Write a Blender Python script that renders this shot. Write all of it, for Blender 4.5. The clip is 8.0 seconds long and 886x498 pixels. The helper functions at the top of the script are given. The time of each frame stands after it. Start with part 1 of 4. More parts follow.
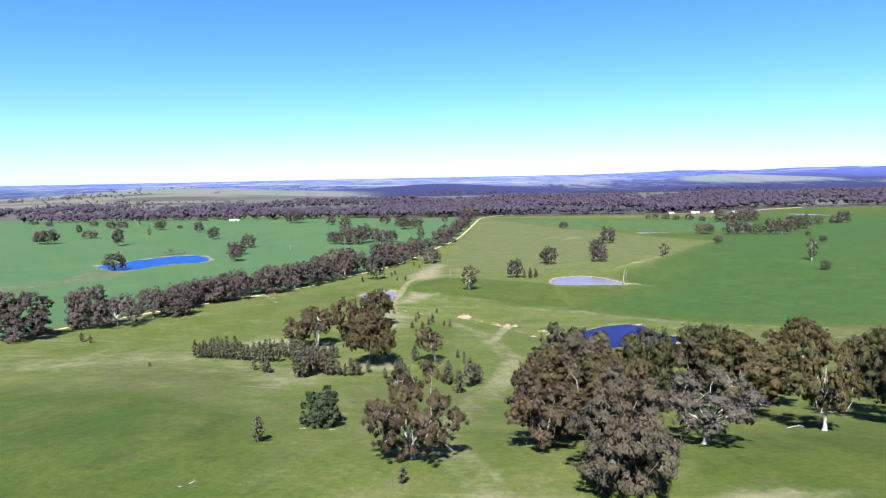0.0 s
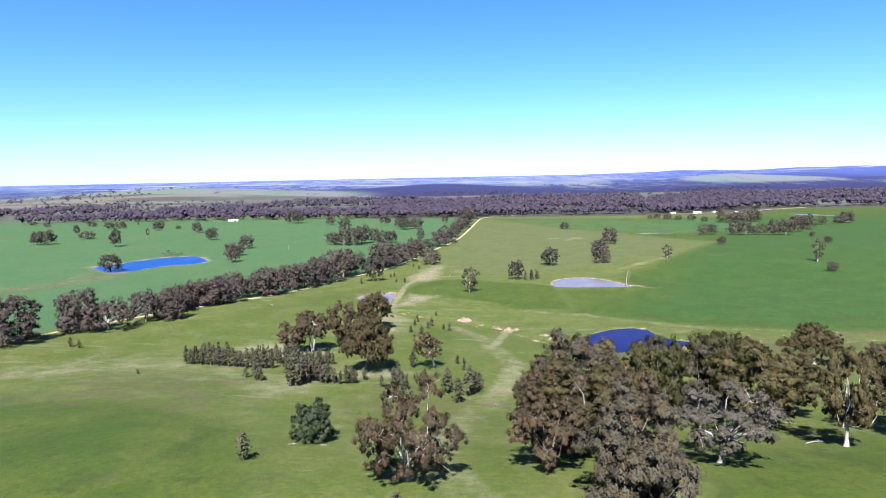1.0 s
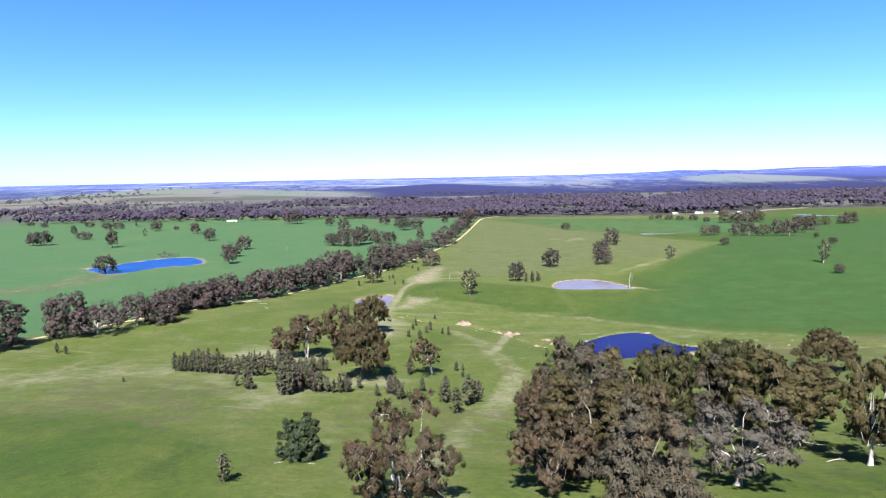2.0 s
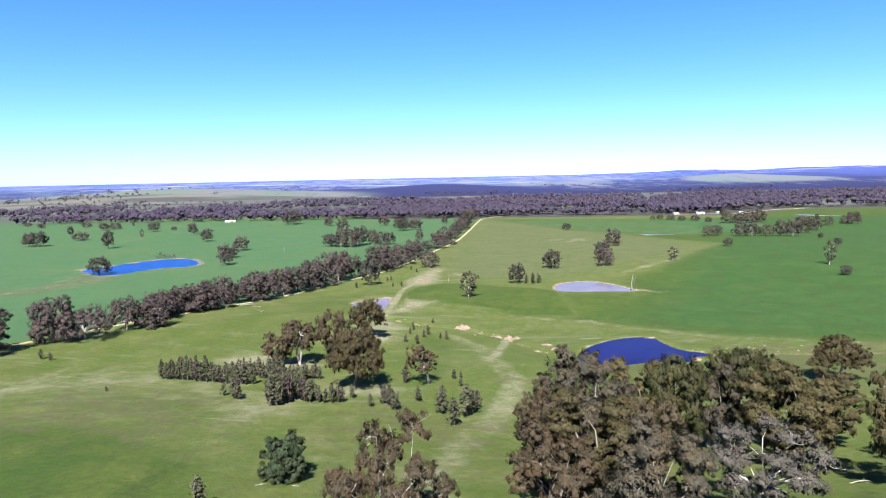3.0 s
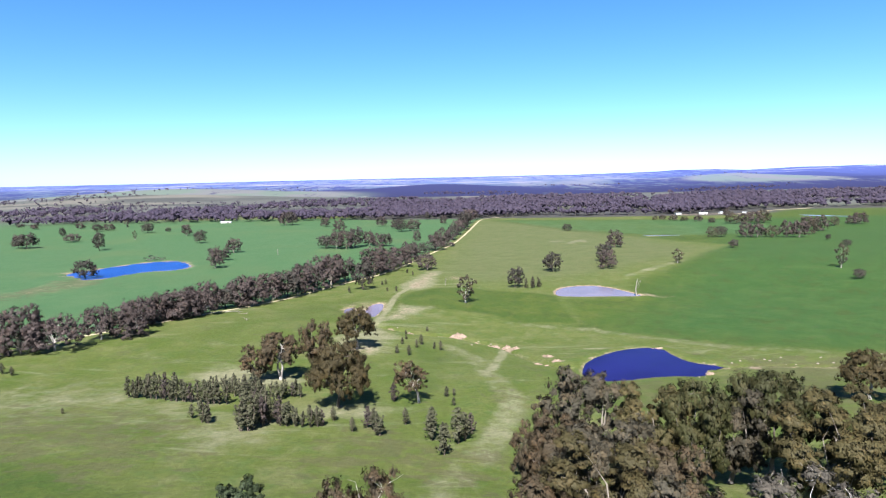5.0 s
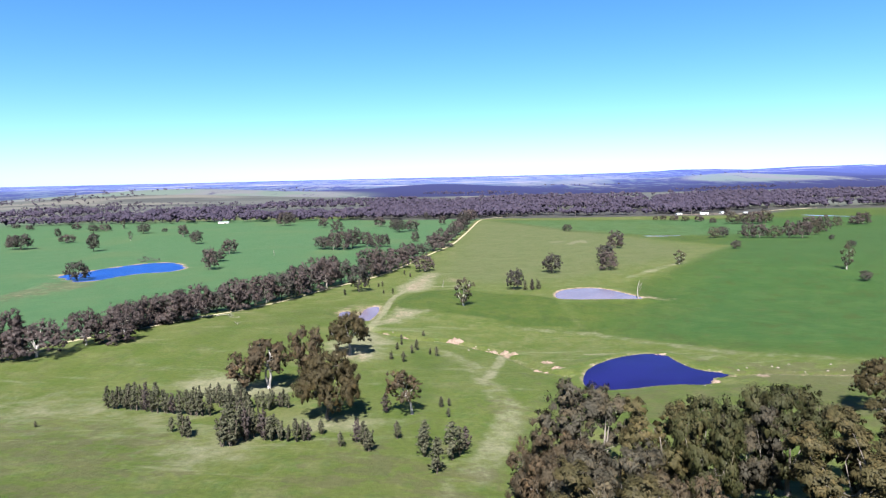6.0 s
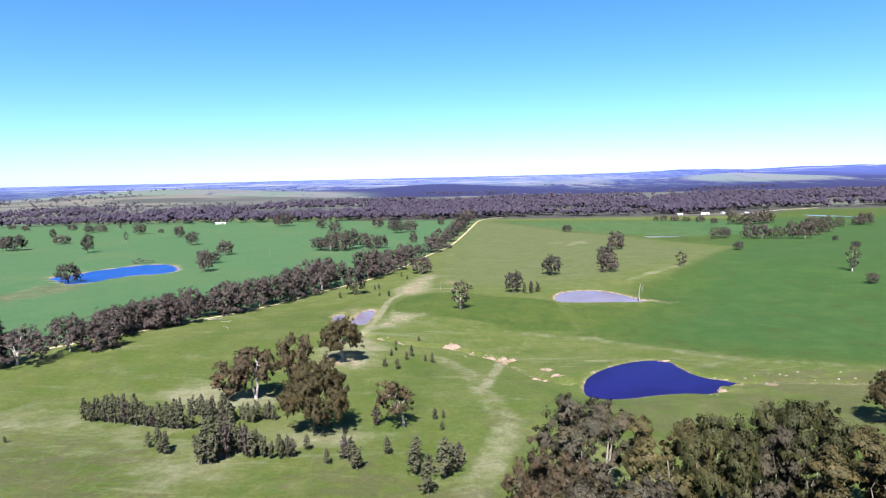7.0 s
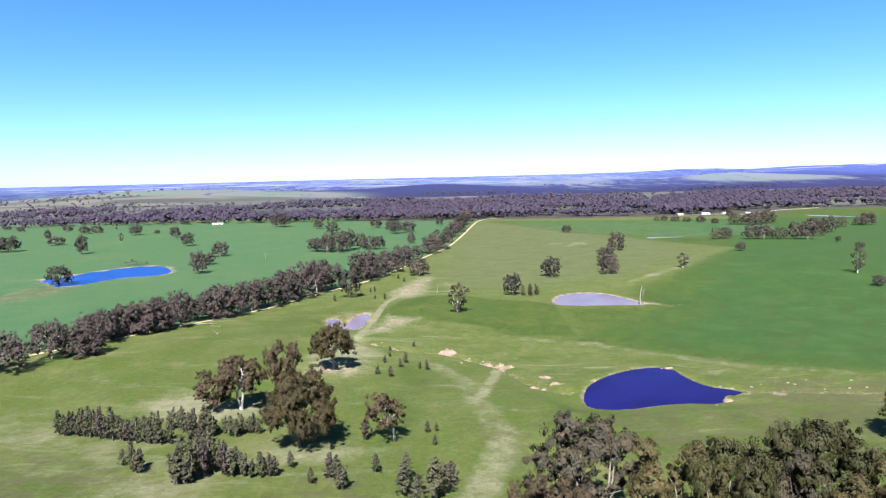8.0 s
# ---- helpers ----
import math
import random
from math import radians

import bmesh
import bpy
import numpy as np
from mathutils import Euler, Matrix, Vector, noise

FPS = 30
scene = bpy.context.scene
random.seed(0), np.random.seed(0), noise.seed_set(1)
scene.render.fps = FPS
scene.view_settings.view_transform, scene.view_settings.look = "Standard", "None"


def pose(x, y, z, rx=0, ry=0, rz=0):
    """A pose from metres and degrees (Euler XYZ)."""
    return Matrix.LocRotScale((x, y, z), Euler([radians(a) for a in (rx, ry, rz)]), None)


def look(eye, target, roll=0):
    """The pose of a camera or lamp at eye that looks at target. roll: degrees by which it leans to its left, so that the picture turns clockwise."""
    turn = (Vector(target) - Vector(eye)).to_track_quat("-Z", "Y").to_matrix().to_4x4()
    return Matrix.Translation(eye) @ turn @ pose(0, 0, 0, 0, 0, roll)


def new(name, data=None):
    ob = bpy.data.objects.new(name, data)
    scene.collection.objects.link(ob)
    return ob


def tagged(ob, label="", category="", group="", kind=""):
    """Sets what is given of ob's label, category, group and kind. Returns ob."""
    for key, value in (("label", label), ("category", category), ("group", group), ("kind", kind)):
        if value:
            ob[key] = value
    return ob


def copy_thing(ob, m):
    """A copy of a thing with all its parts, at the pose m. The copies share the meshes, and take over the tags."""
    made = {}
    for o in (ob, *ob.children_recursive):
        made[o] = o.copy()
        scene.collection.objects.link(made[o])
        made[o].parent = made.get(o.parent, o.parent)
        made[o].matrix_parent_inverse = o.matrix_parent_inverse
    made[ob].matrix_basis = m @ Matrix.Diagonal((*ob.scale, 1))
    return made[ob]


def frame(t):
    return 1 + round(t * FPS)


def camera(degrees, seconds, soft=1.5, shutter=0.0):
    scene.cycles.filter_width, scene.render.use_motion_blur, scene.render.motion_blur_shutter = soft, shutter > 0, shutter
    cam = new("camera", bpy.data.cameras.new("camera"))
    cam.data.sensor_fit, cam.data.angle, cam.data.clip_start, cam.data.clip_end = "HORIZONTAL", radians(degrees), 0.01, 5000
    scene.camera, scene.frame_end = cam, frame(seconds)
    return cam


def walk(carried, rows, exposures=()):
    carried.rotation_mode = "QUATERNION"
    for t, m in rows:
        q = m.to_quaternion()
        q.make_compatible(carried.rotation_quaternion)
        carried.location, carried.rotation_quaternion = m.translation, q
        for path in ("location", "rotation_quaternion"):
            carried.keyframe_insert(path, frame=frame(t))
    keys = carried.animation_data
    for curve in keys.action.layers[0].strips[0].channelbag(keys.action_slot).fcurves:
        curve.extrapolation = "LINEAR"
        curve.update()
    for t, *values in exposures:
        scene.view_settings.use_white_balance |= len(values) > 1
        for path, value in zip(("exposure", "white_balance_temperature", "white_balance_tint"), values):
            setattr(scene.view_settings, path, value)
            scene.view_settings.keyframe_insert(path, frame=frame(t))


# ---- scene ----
cam = camera(72.0, 8.0, soft=1.15)
# seconds, place, yaw, pitch, roll of the drone's camera
PATH = [
    (0.0, -1.58, 2.15, 75.26, 0.22, -6.93, -1.14),
    (1.0, -1.11, 9.17, 75.30, 0.27, -6.93, -1.16),
    (2.0, -0.37, 16.57, 75.31, 0.31, -6.92, -1.18),
    (3.0, 0.62, 24.28, 75.29, 0.34, -6.92, -1.20),
    (4.0, 1.81, 32.21, 75.27, 0.36, -6.92, -1.23),
    (5.0, 3.19, 40.30, 75.28, 0.37, -6.92, -1.27),
    (6.0, 4.71, 48.47, 75.32, 0.36, -6.93, -1.30),
    (7.0, 6.36, 56.65, 75.44, 0.35, -6.93, -1.34),
    (8.0, 8.09, 64.75, 75.64, 0.32, -6.94, -1.39),
]
walk(cam, [(t, pose(x, y, z, 90 + pitch, 0, yaw) @ pose(0, 0, 0, 0, 0, roll)) for t, x, y, z, yaw, pitch, roll in PATH],
     exposures=[(0.0, 2.48, 6150, 10), (8.0, 2.48, 6150, 10)])

# ---- sky and sun ----
SUN_UP, SUN_FROM = 52.0, 188.0  # height in degrees; compass bearing with +y as north
world = bpy.data.worlds.new("sky")
scene.world = world
world.use_nodes = True
wn = world.node_tree.nodes
sky = wn.new("ShaderNodeTexSky")
sky.sky_type, sky.sun_disc = "NISHITA", False
sky.sun_elevation, sky.sun_rotation = radians(SUN_UP), radians(SUN_FROM)
sky.air_density, sky.dust_density, sky.ozone_density = 0.9, 0.15, 3.0
wn["Background"].inputs["Strength"].default_value = 0.0257
vivid = wn.new("ShaderNodeHueSaturation")
vivid.inputs["Saturation"].default_value = 1.2
world.node_tree.links.new(sky.outputs["Color"], vivid.inputs["Color"])
tint = wn.new("ShaderNodeMix")
tint.data_type, tint.blend_type = "RGBA", "MULTIPLY"
tint.inputs[0].default_value = 1.0
tint.inputs[7].default_value = (0.89, 1.16, 1.28, 1)
world.node_tree.links.new(vivid.outputs["Color"], tint.inputs[6])
world.node_tree.links.new(tint.outputs[2], wn["Background"].inputs["Color"])
sun = new("sun", bpy.data.lights.new("sun", "SUN"))
sun.data.energy, sun.data.angle, sun.data.color = 5.0, radians(0.53), (1.0, 0.95, 0.87)
b, e = radians(SUN_FROM), radians(SUN_UP)
sun.matrix_world = look((math.sin(b) * math.cos(e) * 300, math.cos(b) * math.cos(e) * 300, math.sin(e) * 300), (0, 0, 0))


# ---- materials ----
class Nodes:
    """A short way to write a node material."""

    def __init__(self, name, rough=0.8, spec=0.3):
        self.mat = bpy.data.materials.new(name)
        self.mat.use_nodes = True
        self.tree = self.mat.node_tree
        self.bsdf = self.tree.nodes["Principled BSDF"]
        self.bsdf.inputs["Roughness"].default_value = rough
        self.bsdf.inputs["Specular IOR Level"].default_value = spec

    def put(self, socket, value):
        if isinstance(value, bpy.types.NodeSocket):
            self.tree.links.new(value, socket)
        else:
            socket.default_value = value

    def node(self, kind, values=None, **attrs):
        n = self.tree.nodes.new(kind)
        for key, value in attrs.items():
            setattr(n, key, value)
        for key, value in (values or {}).items():
            self.put(n.inputs[key], value)
        return n

    def place(self, scale=(1, 1, 1)):
        c = self.node("ShaderNodeTexCoord")
        return self.node("ShaderNodeMapping", {"Vector": c.outputs["Object"], "Scale": scale}).outputs["Vector"]

    def noise(self, scale, detail=3.0, rough=0.55, where=None, distort=0.0):
        return self.node("ShaderNodeTexNoise", {"Vector": where or self.place(), "Scale": scale, "Detail": detail, "Roughness": rough,
                                                 "Distortion": distort}).outputs["Fac"]

    def ramp(self, fac, low, high):
        n = self.node("ShaderNodeMapRange", {"Value": fac, "From Min": low, "From Max": high})
        n.interpolation_type = "SMOOTHSTEP"
        return n.outputs["Result"]

    def math(self, op, a, b=0.0):
        n = self.node("ShaderNodeMath", operation=op)
        self.put(n.inputs[0], a)
        self.put(n.inputs[1], b)
        return n.outputs[0]

    def mix(self, fac, a, b):
        n = self.node("ShaderNodeMix", data_type="RGBA")
        self.put(n.inputs[0], fac)
        self.put(n.inputs[6], (*a, 1) if isinstance(a, tuple) else a)
        self.put(n.inputs[7], (*b, 1) if isinstance(b, tuple) else b)
        return n.outputs[2]

    def attr(self, name):
        return self.node("ShaderNodeAttribute", attribute_name=name).outputs["Fac"]

    def bump(self, height, strength, distance):
        n = self.node("ShaderNodeBump", {"Height": height, "Strength": strength, "Distance": distance})
        self.tree.links.new(n.outputs["Normal"], self.bsdf.inputs["Normal"])

    def done(self, colour):
        self.put(self.bsdf.inputs["Base Color"], colour if isinstance(colour, bpy.types.NodeSocket) else (*colour, 1))
        return self.mat


def grass_material():
    n = Nodes("pasture", 0.9, 0.12)
    big, mid = n.noise(0.012, 4), n.noise(0.07, 5, 0.65)
    fine = n.noise(0.8, 5, 0.75)
    streak = n.noise(0.075, 6, 0.68, n.place((1, 0.75, 1)), 0.6)
    tuft = n.noise(0.22, 5, 0.72)
    patch = n.noise(0.11, 6, 0.7, n.place((1, 0.8, 1)), 0.8)
    olive = n.mix(n.ramp(mid, 0.28, 0.72), (0.056, 0.083, 0.010), (0.098, 0.109, 0.030))
    olive = n.mix(n.math("MULTIPLY", n.ramp(patch, 0.48, 0.66), 0.6), olive, (0.124, 0.126, 0.052))
    olive = n.mix(n.math("MULTIPLY", n.ramp(tuft, 0.5, 0.62), 0.7), olive, (0.062, 0.094, 0.020))
    wisp = n.noise(0.05, 6, 0.7, n.place((0.55, 1.9, 1)), 1.2)
    olive = n.mix(n.math("MULTIPLY", n.ramp(wisp, 0.54, 0.68), 0.42), olive, (0.190, 0.186, 0.110))
    lush = n.mix(n.ramp(big, 0.35, 0.65), (0.033, 0.062, 0.007), (0.047, 0.075, 0.009))
    lush = n.mix(n.ramp(streak, 0.38, 0.75), lush, (0.074, 0.091, 0.016))
    lush = n.mix(n.attr("emerald"), lush, n.mix(n.ramp(streak, 0.36, 0.7), (0.027, 0.067, 0.012), (0.042, 0.083, 0.017)))
    lush = n.mix(n.math("MULTIPLY", n.ramp(patch, 0.52, 0.62), 0.7), lush, (0.036, 0.055, 0.009))
    crop = n.mix(n.ramp(streak, 0.36, 0.66), (0.044, 0.100, 0.038), (0.060, 0.113, 0.046))
    crop = n.mix(n.math("MULTIPLY", n.ramp(big, 0.5, 0.66), 0.4), crop, (0.084, 0.114, 0.045))
    dry = n.mix(n.ramp(tuft, 0.3, 0.7), (0.152, 0.147, 0.080), (0.215, 0.203, 0.130))
    soil = n.mix(n.ramp(tuft, 0.3, 0.7), (0.190, 0.138, 0.098), (0.300, 0.232, 0.172))
    # dark woodland floor, with some purple of the haze in its colour
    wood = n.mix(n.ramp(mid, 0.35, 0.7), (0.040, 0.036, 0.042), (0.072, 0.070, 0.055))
    wobble = n.math("MULTIPLY", n.math("SUBTRACT", streak, 0.5), 1.3)
    wobble2 = n.math("MULTIPLY", n.math("SUBTRACT", tuft, 0.5), 1.4)
    wobble3 = n.math("MULTIPLY", n.math("SUBTRACT", patch, 0.5), 1.6)
    colour = olive
    colour = n.mix(n.ramp(n.math("ADD", n.attr("lush"), n.math("ADD", wobble, n.math("MULTIPLY", wobble3, 0.3))), 0.25, 0.8), colour, lush)
    colour = n.mix(n.ramp(n.math("ADD", n.attr("crop"), n.math("MULTIPLY", wobble, 0.3)), 0.35, 0.65), colour, crop)
    ragged = n.math("ADD", wobble, n.math("ADD", n.math("MULTIPLY", wobble2, 0.5), n.math("MULTIPLY", wobble3, 0.5)))
    colour = n.mix(n.math("MULTIPLY", n.ramp(n.math("ADD", n.attr("dry"), ragged), 0.2, 0.95), 0.85), colour, dry)
    brown = n.ramp(n.math("ADD", n.noise(0.17, 6, 0.72, n.place((0.7, 1, 1)), 0.5), n.math("MULTIPLY", n.attr("rough"), 0.15)), 0.59, 0.68)
    colour = n.mix(n.math("MULTIPLY", brown, 0.55), colour, (0.076, 0.068, 0.034))
    # olive paddock farther off, greyed in its base colour for haze
    hazed_olive = n.mix(n.ramp(mid, 0.3, 0.7), (0.080, 0.090, 0.040), (0.104, 0.104, 0.056))
    colour = n.mix(n.math("MULTIPLY", n.attr("hazed_olive"), 0.45), colour, hazed_olive)
    # farther country: strips of stubble, crop and woodland, greyed in their colours for haze
    strips = n.noise(0.0022, 3, 0.5, n.place((0.55, 2.4, 1)))
    strips2 = n.noise(0.004, 4, 0.6, n.place((0.4, 2.6, 1)), 0.6)
    plain = n.mix(n.ramp(strips, 0.45, 0.6), (0.085, 0.087, 0.084), (0.140, 0.130, 0.114))
    plain = n.mix(n.ramp(strips2, 0.5, 0.58), plain, (0.062, 0.064, 0.062))
    colour = n.mix(n.attr("plain"), colour, plain)
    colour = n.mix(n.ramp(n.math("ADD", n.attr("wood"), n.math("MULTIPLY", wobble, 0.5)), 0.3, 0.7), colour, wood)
    colour = n.mix(n.ramp(n.math("ADD", n.attr("soil"), n.math("ADD", n.math("MULTIPLY", wobble2, 0.9), n.math("SUBTRACT", fine, 0.5))), 0.3, 0.85), colour, soil)
    speck = n.node("ShaderNodeMix", data_type="RGBA", blend_type="MULTIPLY")
    n.put(speck.inputs[0], 1.0)
    n.put(speck.inputs[6], colour)
    n.put(speck.inputs[7], n.mix(n.ramp(fine, 0.28, 0.72), (0.350, 0.366, 0.360), (0.550, 0.547, 0.560)))
    n.bump(n.math("ADD", fine, n.math("MULTIPLY", tuft, 2.0)), 0.45, 0.4)
    return n.done(speck.outputs[2])


def leaf_material(name, dark, light, dry, share):
    """Foliage whose single sprays differ in colour, and whose trees differ too."""
    dark, light, dry = (tuple(v * k for v in c) for c, k in ((dark, 0.21), (light, 0.33), (dry, 0.29)))
    n = Nodes(name, 0.7, 0.12)
    island = n.node("ShaderNodeNewGeometry").outputs["Random Per Island"]
    tree = n.node("ShaderNodeObjectInfo").outputs["Random"]
    c = n.mix(n.math("ADD", n.math("MULTIPLY", island, 0.3), 0.34), dark, light)
    c = n.mix(n.math("MULTIPLY", n.ramp(n.math("ADD", n.noise(0.35, 2), n.math("MULTIPLY", n.math("SUBTRACT", island, 0.5), 0.3)), 0.5, 0.66), share), c, dry)
    c = n.mix(n.math("MULTIPLY", tree, 0.4), c, tuple(v * 0.55 for v in dark))
    n.bsdf.inputs["Transmission Weight"].default_value = 0.0
    return n.done(c)


def bark_material(name, pale, brown):
    n = Nodes(name, 0.75, 0.2)
    c = n.mix(n.ramp(n.noise(1.1, 4, 0.6, n.place((1, 1, 0.25))), 0.45, 0.62), pale, brown)
    n.bump(n.noise(7, 3, 0.6, n.place((1, 1, 0.2))), 0.4, 0.05)
    return n.done(c)


def plain_material(name, a, b, scale, rough=0.85, relief=0.02, spec=0.25):
    n = Nodes(name, rough, spec)
    t = n.noise(scale, 5, 0.65)
    n.bump(t, 0.5, relief)
    return n.done(n.mix(n.ramp(t, 0.3, 0.7), a, b))


def water_material(name, deep, shallow, ripple, rough=0.06, spec=0.5):
    n = Nodes(name, rough, spec)
    n.bsdf.inputs["IOR"].default_value = 1.33
    n.bump(n.noise(1.6, 3, 0.6, n.place((1, 2.0, 1))), ripple, 0.12)
    return n.done(n.mix(n.ramp(n.noise(0.05, 2), 0.4, 0.65), deep, shallow))


def distance_material():
    """Far country with blue haze put in as a glow: woods, grazed slopes and, out on the plain, pale strips of stubble.
    """
    n = Nodes("distant_country", 1.0, 0.0)
    hill, haze, shade = n.attr("grazed"), n.attr("haze"), n.attr("wooded")
    a = n.noise(0.0052, 4, 0.55, n.place((1, 0.30, 1)))
    b = n.noise(0.013, 8, 0.78, n.place((1, 0.35, 1)), 0.5)
    c = n.mix(n.ramp(a, 0.42, 0.62), (0.026, 0.033, 0.024), (0.058, 0.057, 0.042))
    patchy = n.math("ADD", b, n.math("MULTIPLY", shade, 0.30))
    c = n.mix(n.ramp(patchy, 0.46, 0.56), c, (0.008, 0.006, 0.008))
    tan = n.mix(n.ramp(n.noise(0.006, 3), 0.4, 0.6), (0.060, 0.058, 0.040), (0.050, 0.061, 0.030))
    c = n.mix(n.math("MULTIPLY", n.ramp(hill, 0.25, 0.55), n.ramp(b, 0.68, 0.56)), c, tan)
    strips = n.noise(0.0016, 3, 0.5, n.place((0.7, 3.0, 1)))
    pale = n.math("MULTIPLY", n.ramp(strips, 0.60, 0.64), n.math("SUBTRACT", n.ramp(haze, 0.6, 0.8), n.ramp(shade, 0.1, 0.4)))
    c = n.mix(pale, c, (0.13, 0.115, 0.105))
    # haze is painted as blue emission that grows with distance
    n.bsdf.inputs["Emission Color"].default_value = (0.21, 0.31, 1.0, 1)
    n.put(n.bsdf.inputs["Emission Strength"], n.math("MULTIPLY", haze, 0.15))
    return n.done(c)


GRASS = grass_material()
DISTANCE = distance_material()
LEAF = leaf_material("gum_leaves", (0.040, 0.044, 0.015), (0.114, 0.118, 0.038), (0.17, 0.125, 0.050), 0.4)
LEAF_GOLD = leaf_material("golden_gum_leaves", (0.060, 0.052, 0.021), (0.162, 0.137, 0.054), (0.205, 0.140, 0.050), 0.5)
LEAF_GREY = leaf_material("grey_gum_leaves", (0.052, 0.047, 0.034), (0.148, 0.130, 0.092), (0.20, 0.140, 0.070), 0.5)
LEAF_SILVER = leaf_material("silver_gum_leaves", (0.066, 0.059, 0.050), (0.172, 0.154, 0.130), (0.19, 0.15, 0.11), 0.4)
LEAF_RUSSET = leaf_material("russet_gum_leaves", (0.058, 0.046, 0.028), (0.158, 0.118, 0.070), (0.21, 0.120, 0.055), 0.55)
LEAF_BRONZE = leaf_material("bronze_gum_leaves", (0.050, 0.041, 0.018), (0.146, 0.115, 0.048), (0.19, 0.125, 0.042), 0.5)
# these two: mainly mid-distance leaves, with some haze blue put into the colour
LEAF_DARK = leaf_material("dark_gum_leaves", (0.046, 0.044, 0.040), (0.116, 0.105, 0.092), (0.145, 0.105, 0.08), 0.45)
LEAF_BROWN = leaf_material("brown_gum_leaves", (0.066, 0.052, 0.050), (0.156, 0.121, 0.120), (0.175, 0.112, 0.088), 0.55)
LEAF_GREEN = leaf_material("green_leaves", (0.028, 0.045, 0.022), (0.075, 0.105, 0.045), (0.10, 0.11, 0.05), 0.3)
LEAF_YOUNG = leaf_material("sapling_leaves", (0.080, 0.084, 0.050), (0.186, 0.188, 0.112), (0.22, 0.17, 0.10), 0.3)
# distant leaves carry the purple of haze in their base colour
LEAF_HAZED = leaf_material("hazed_gum_leaves", (0.092, 0.074, 0.130), (0.104, 0.082, 0.140), (0.116, 0.080, 0.104), 0.6)
LEAF_BARE = leaf_material("bare_grey_twigs", (0.20, 0.18, 0.18), (0.26, 0.23, 0.22), (0.22, 0.19, 0.18), 0.3)
BARK = bark_material("pale_gum_bark", (0.118, 0.103, 0.092), (0.054, 0.044, 0.036))
BARK_DEAD = bark_material("bleached_dead_wood", (0.150, 0.138, 0.125), (0.074, 0.065, 0.058))
BARK_WHITE = bark_material("white_gum_bark", (0.235, 0.218, 0.210), (0.125, 0.108, 0.098))
CLAY = plain_material("pale_pink_clay", (0.088, 0.062, 0.046), (0.140, 0.104, 0.082), 0.9, relief=0.25)
BARK_DARK = bark_material("dark_brown_bark", (0.065, 0.052, 0.042), (0.035, 0.027, 0.022))
ROAD = plain_material("pale_gravel", (0.150, 0.125, 0.074), (0.210, 0.179, 0.125), 0.5)
ROCK = plain_material("pale_stone", (0.080, 0.067, 0.052), (0.139, 0.122, 0.100), 2.0, relief=0.1)
WALL_WHITE = plain_material("white_sheet_metal", (0.258, 0.258, 0.251), (0.334, 0.334, 0.327), 0.6, 0.5)
ROOF_PALE = plain_material("zinc_roofing", (0.228, 0.243, 0.266), (0.304, 0.319, 0.342), 0.5, 0.4)
WATER_DEEP = water_material("deep_dam_water", (0.004, 0.002, 0.031), (0.005, 0.003, 0.041), 0.25, 0.15, 0.14)
WATER_BLUE = water_material("blue_dam_water", (0.003, 0.019, 0.105), (0.005, 0.026, 0.130), 0.5, 0.35, 0.15)
WATER_MUD = water_material("milky_dam_water", (0.074, 0.056, 0.072), (0.092, 0.070, 0.088), 0.1, 0.12, 0.3)


# ---- the lie of the land ----
GRID_X = np.array([-450.0, -220, -80, 40, 160, 300, 480])
GRID_Y = np.array([0.0, 90, 160, 230, 310, 400, 520, 700, 850])
GRID_Z = np.array([
    [42.3, 37.2, 34.3, 33.6, 36.0, 35.4, 31.8], [32.0, 28.7, 30.6, 29.6, 28.2, 28.7, 26.0], [24.0, 22.1, 20.5, 13.2, 21.1, 23.2, 22.0],
    [16.0, 16.2, 10.5, 8.6, 9.7, 16.9, 18.6], [9.9, 7.6, 8.8, 0.1, 4.4, 11.1, 15.2], [5.2, 3.5, 1.9, 1.3, 0.4, 10.3, 13.2],
    [1.3, 0.4, -2.3, -1.0, 2.7, 8.2, 9.6], [-3.0, -1.7, -2.2, -1.8, -0.7, 0.0, 1.7], [-6.3, -3.5, -2.2, -2.1, -3.3, -4.8, -5.7]])
# distant hills: middle, rise, reach across and along
HILLS = [(-1000, 2250, 38, 520, 330), (1430, 3000, 32, 330, 420), (2900, 4450, 33, 950, 500), (1680, 4400, 27, 340, 350),
         (-34, 2600, 25, 300, 230), (4200, 3600, 30, 900, 900), (700, 3300, 12, 380, 300), (1000, 3900, 16, 260, 260),
         (2050, 3500, 22, 260, 330), (-700, 3500, 10, 500, 260), (2000, 2700, 14, 340, 240), (-2200, 3300, 16, 600, 300), (350, 4000, 8, 500, 250)]


def step(a, b, v):
    u = np.clip((v - a) / (b - a), 0, 1)
    return u * u * (3 - 2 * u)


def spline(v, c):
    """Weights of the grid's lines at v, by cubic splines."""
    v = np.clip(np.atleast_1d(np.asarray(v, float)), c[0], c[-1])
    i = np.clip(np.searchsorted(c, v, side="right") - 1, 0, len(c) - 2)
    w, r, h = np.zeros((len(v), len(c))), np.arange(len(v)), c[i + 1] - c[i]
    u = (v - c[i]) / h
    w[r, i] += 2 * u**3 - 3 * u**2 + 1
    w[r, i + 1] += -2 * u**3 + 3 * u**2
    for k, f in ((i, u**3 - 2 * u**2 + u), (i + 1, u**3 - u**2)):
        low, high = np.maximum(k - 1, 0), np.minimum(k + 1, len(c) - 1)
        w[r, high] += f * h / (c[high] - c[low])
        w[r, low] -= f * h / (c[high] - c[low])
    return w


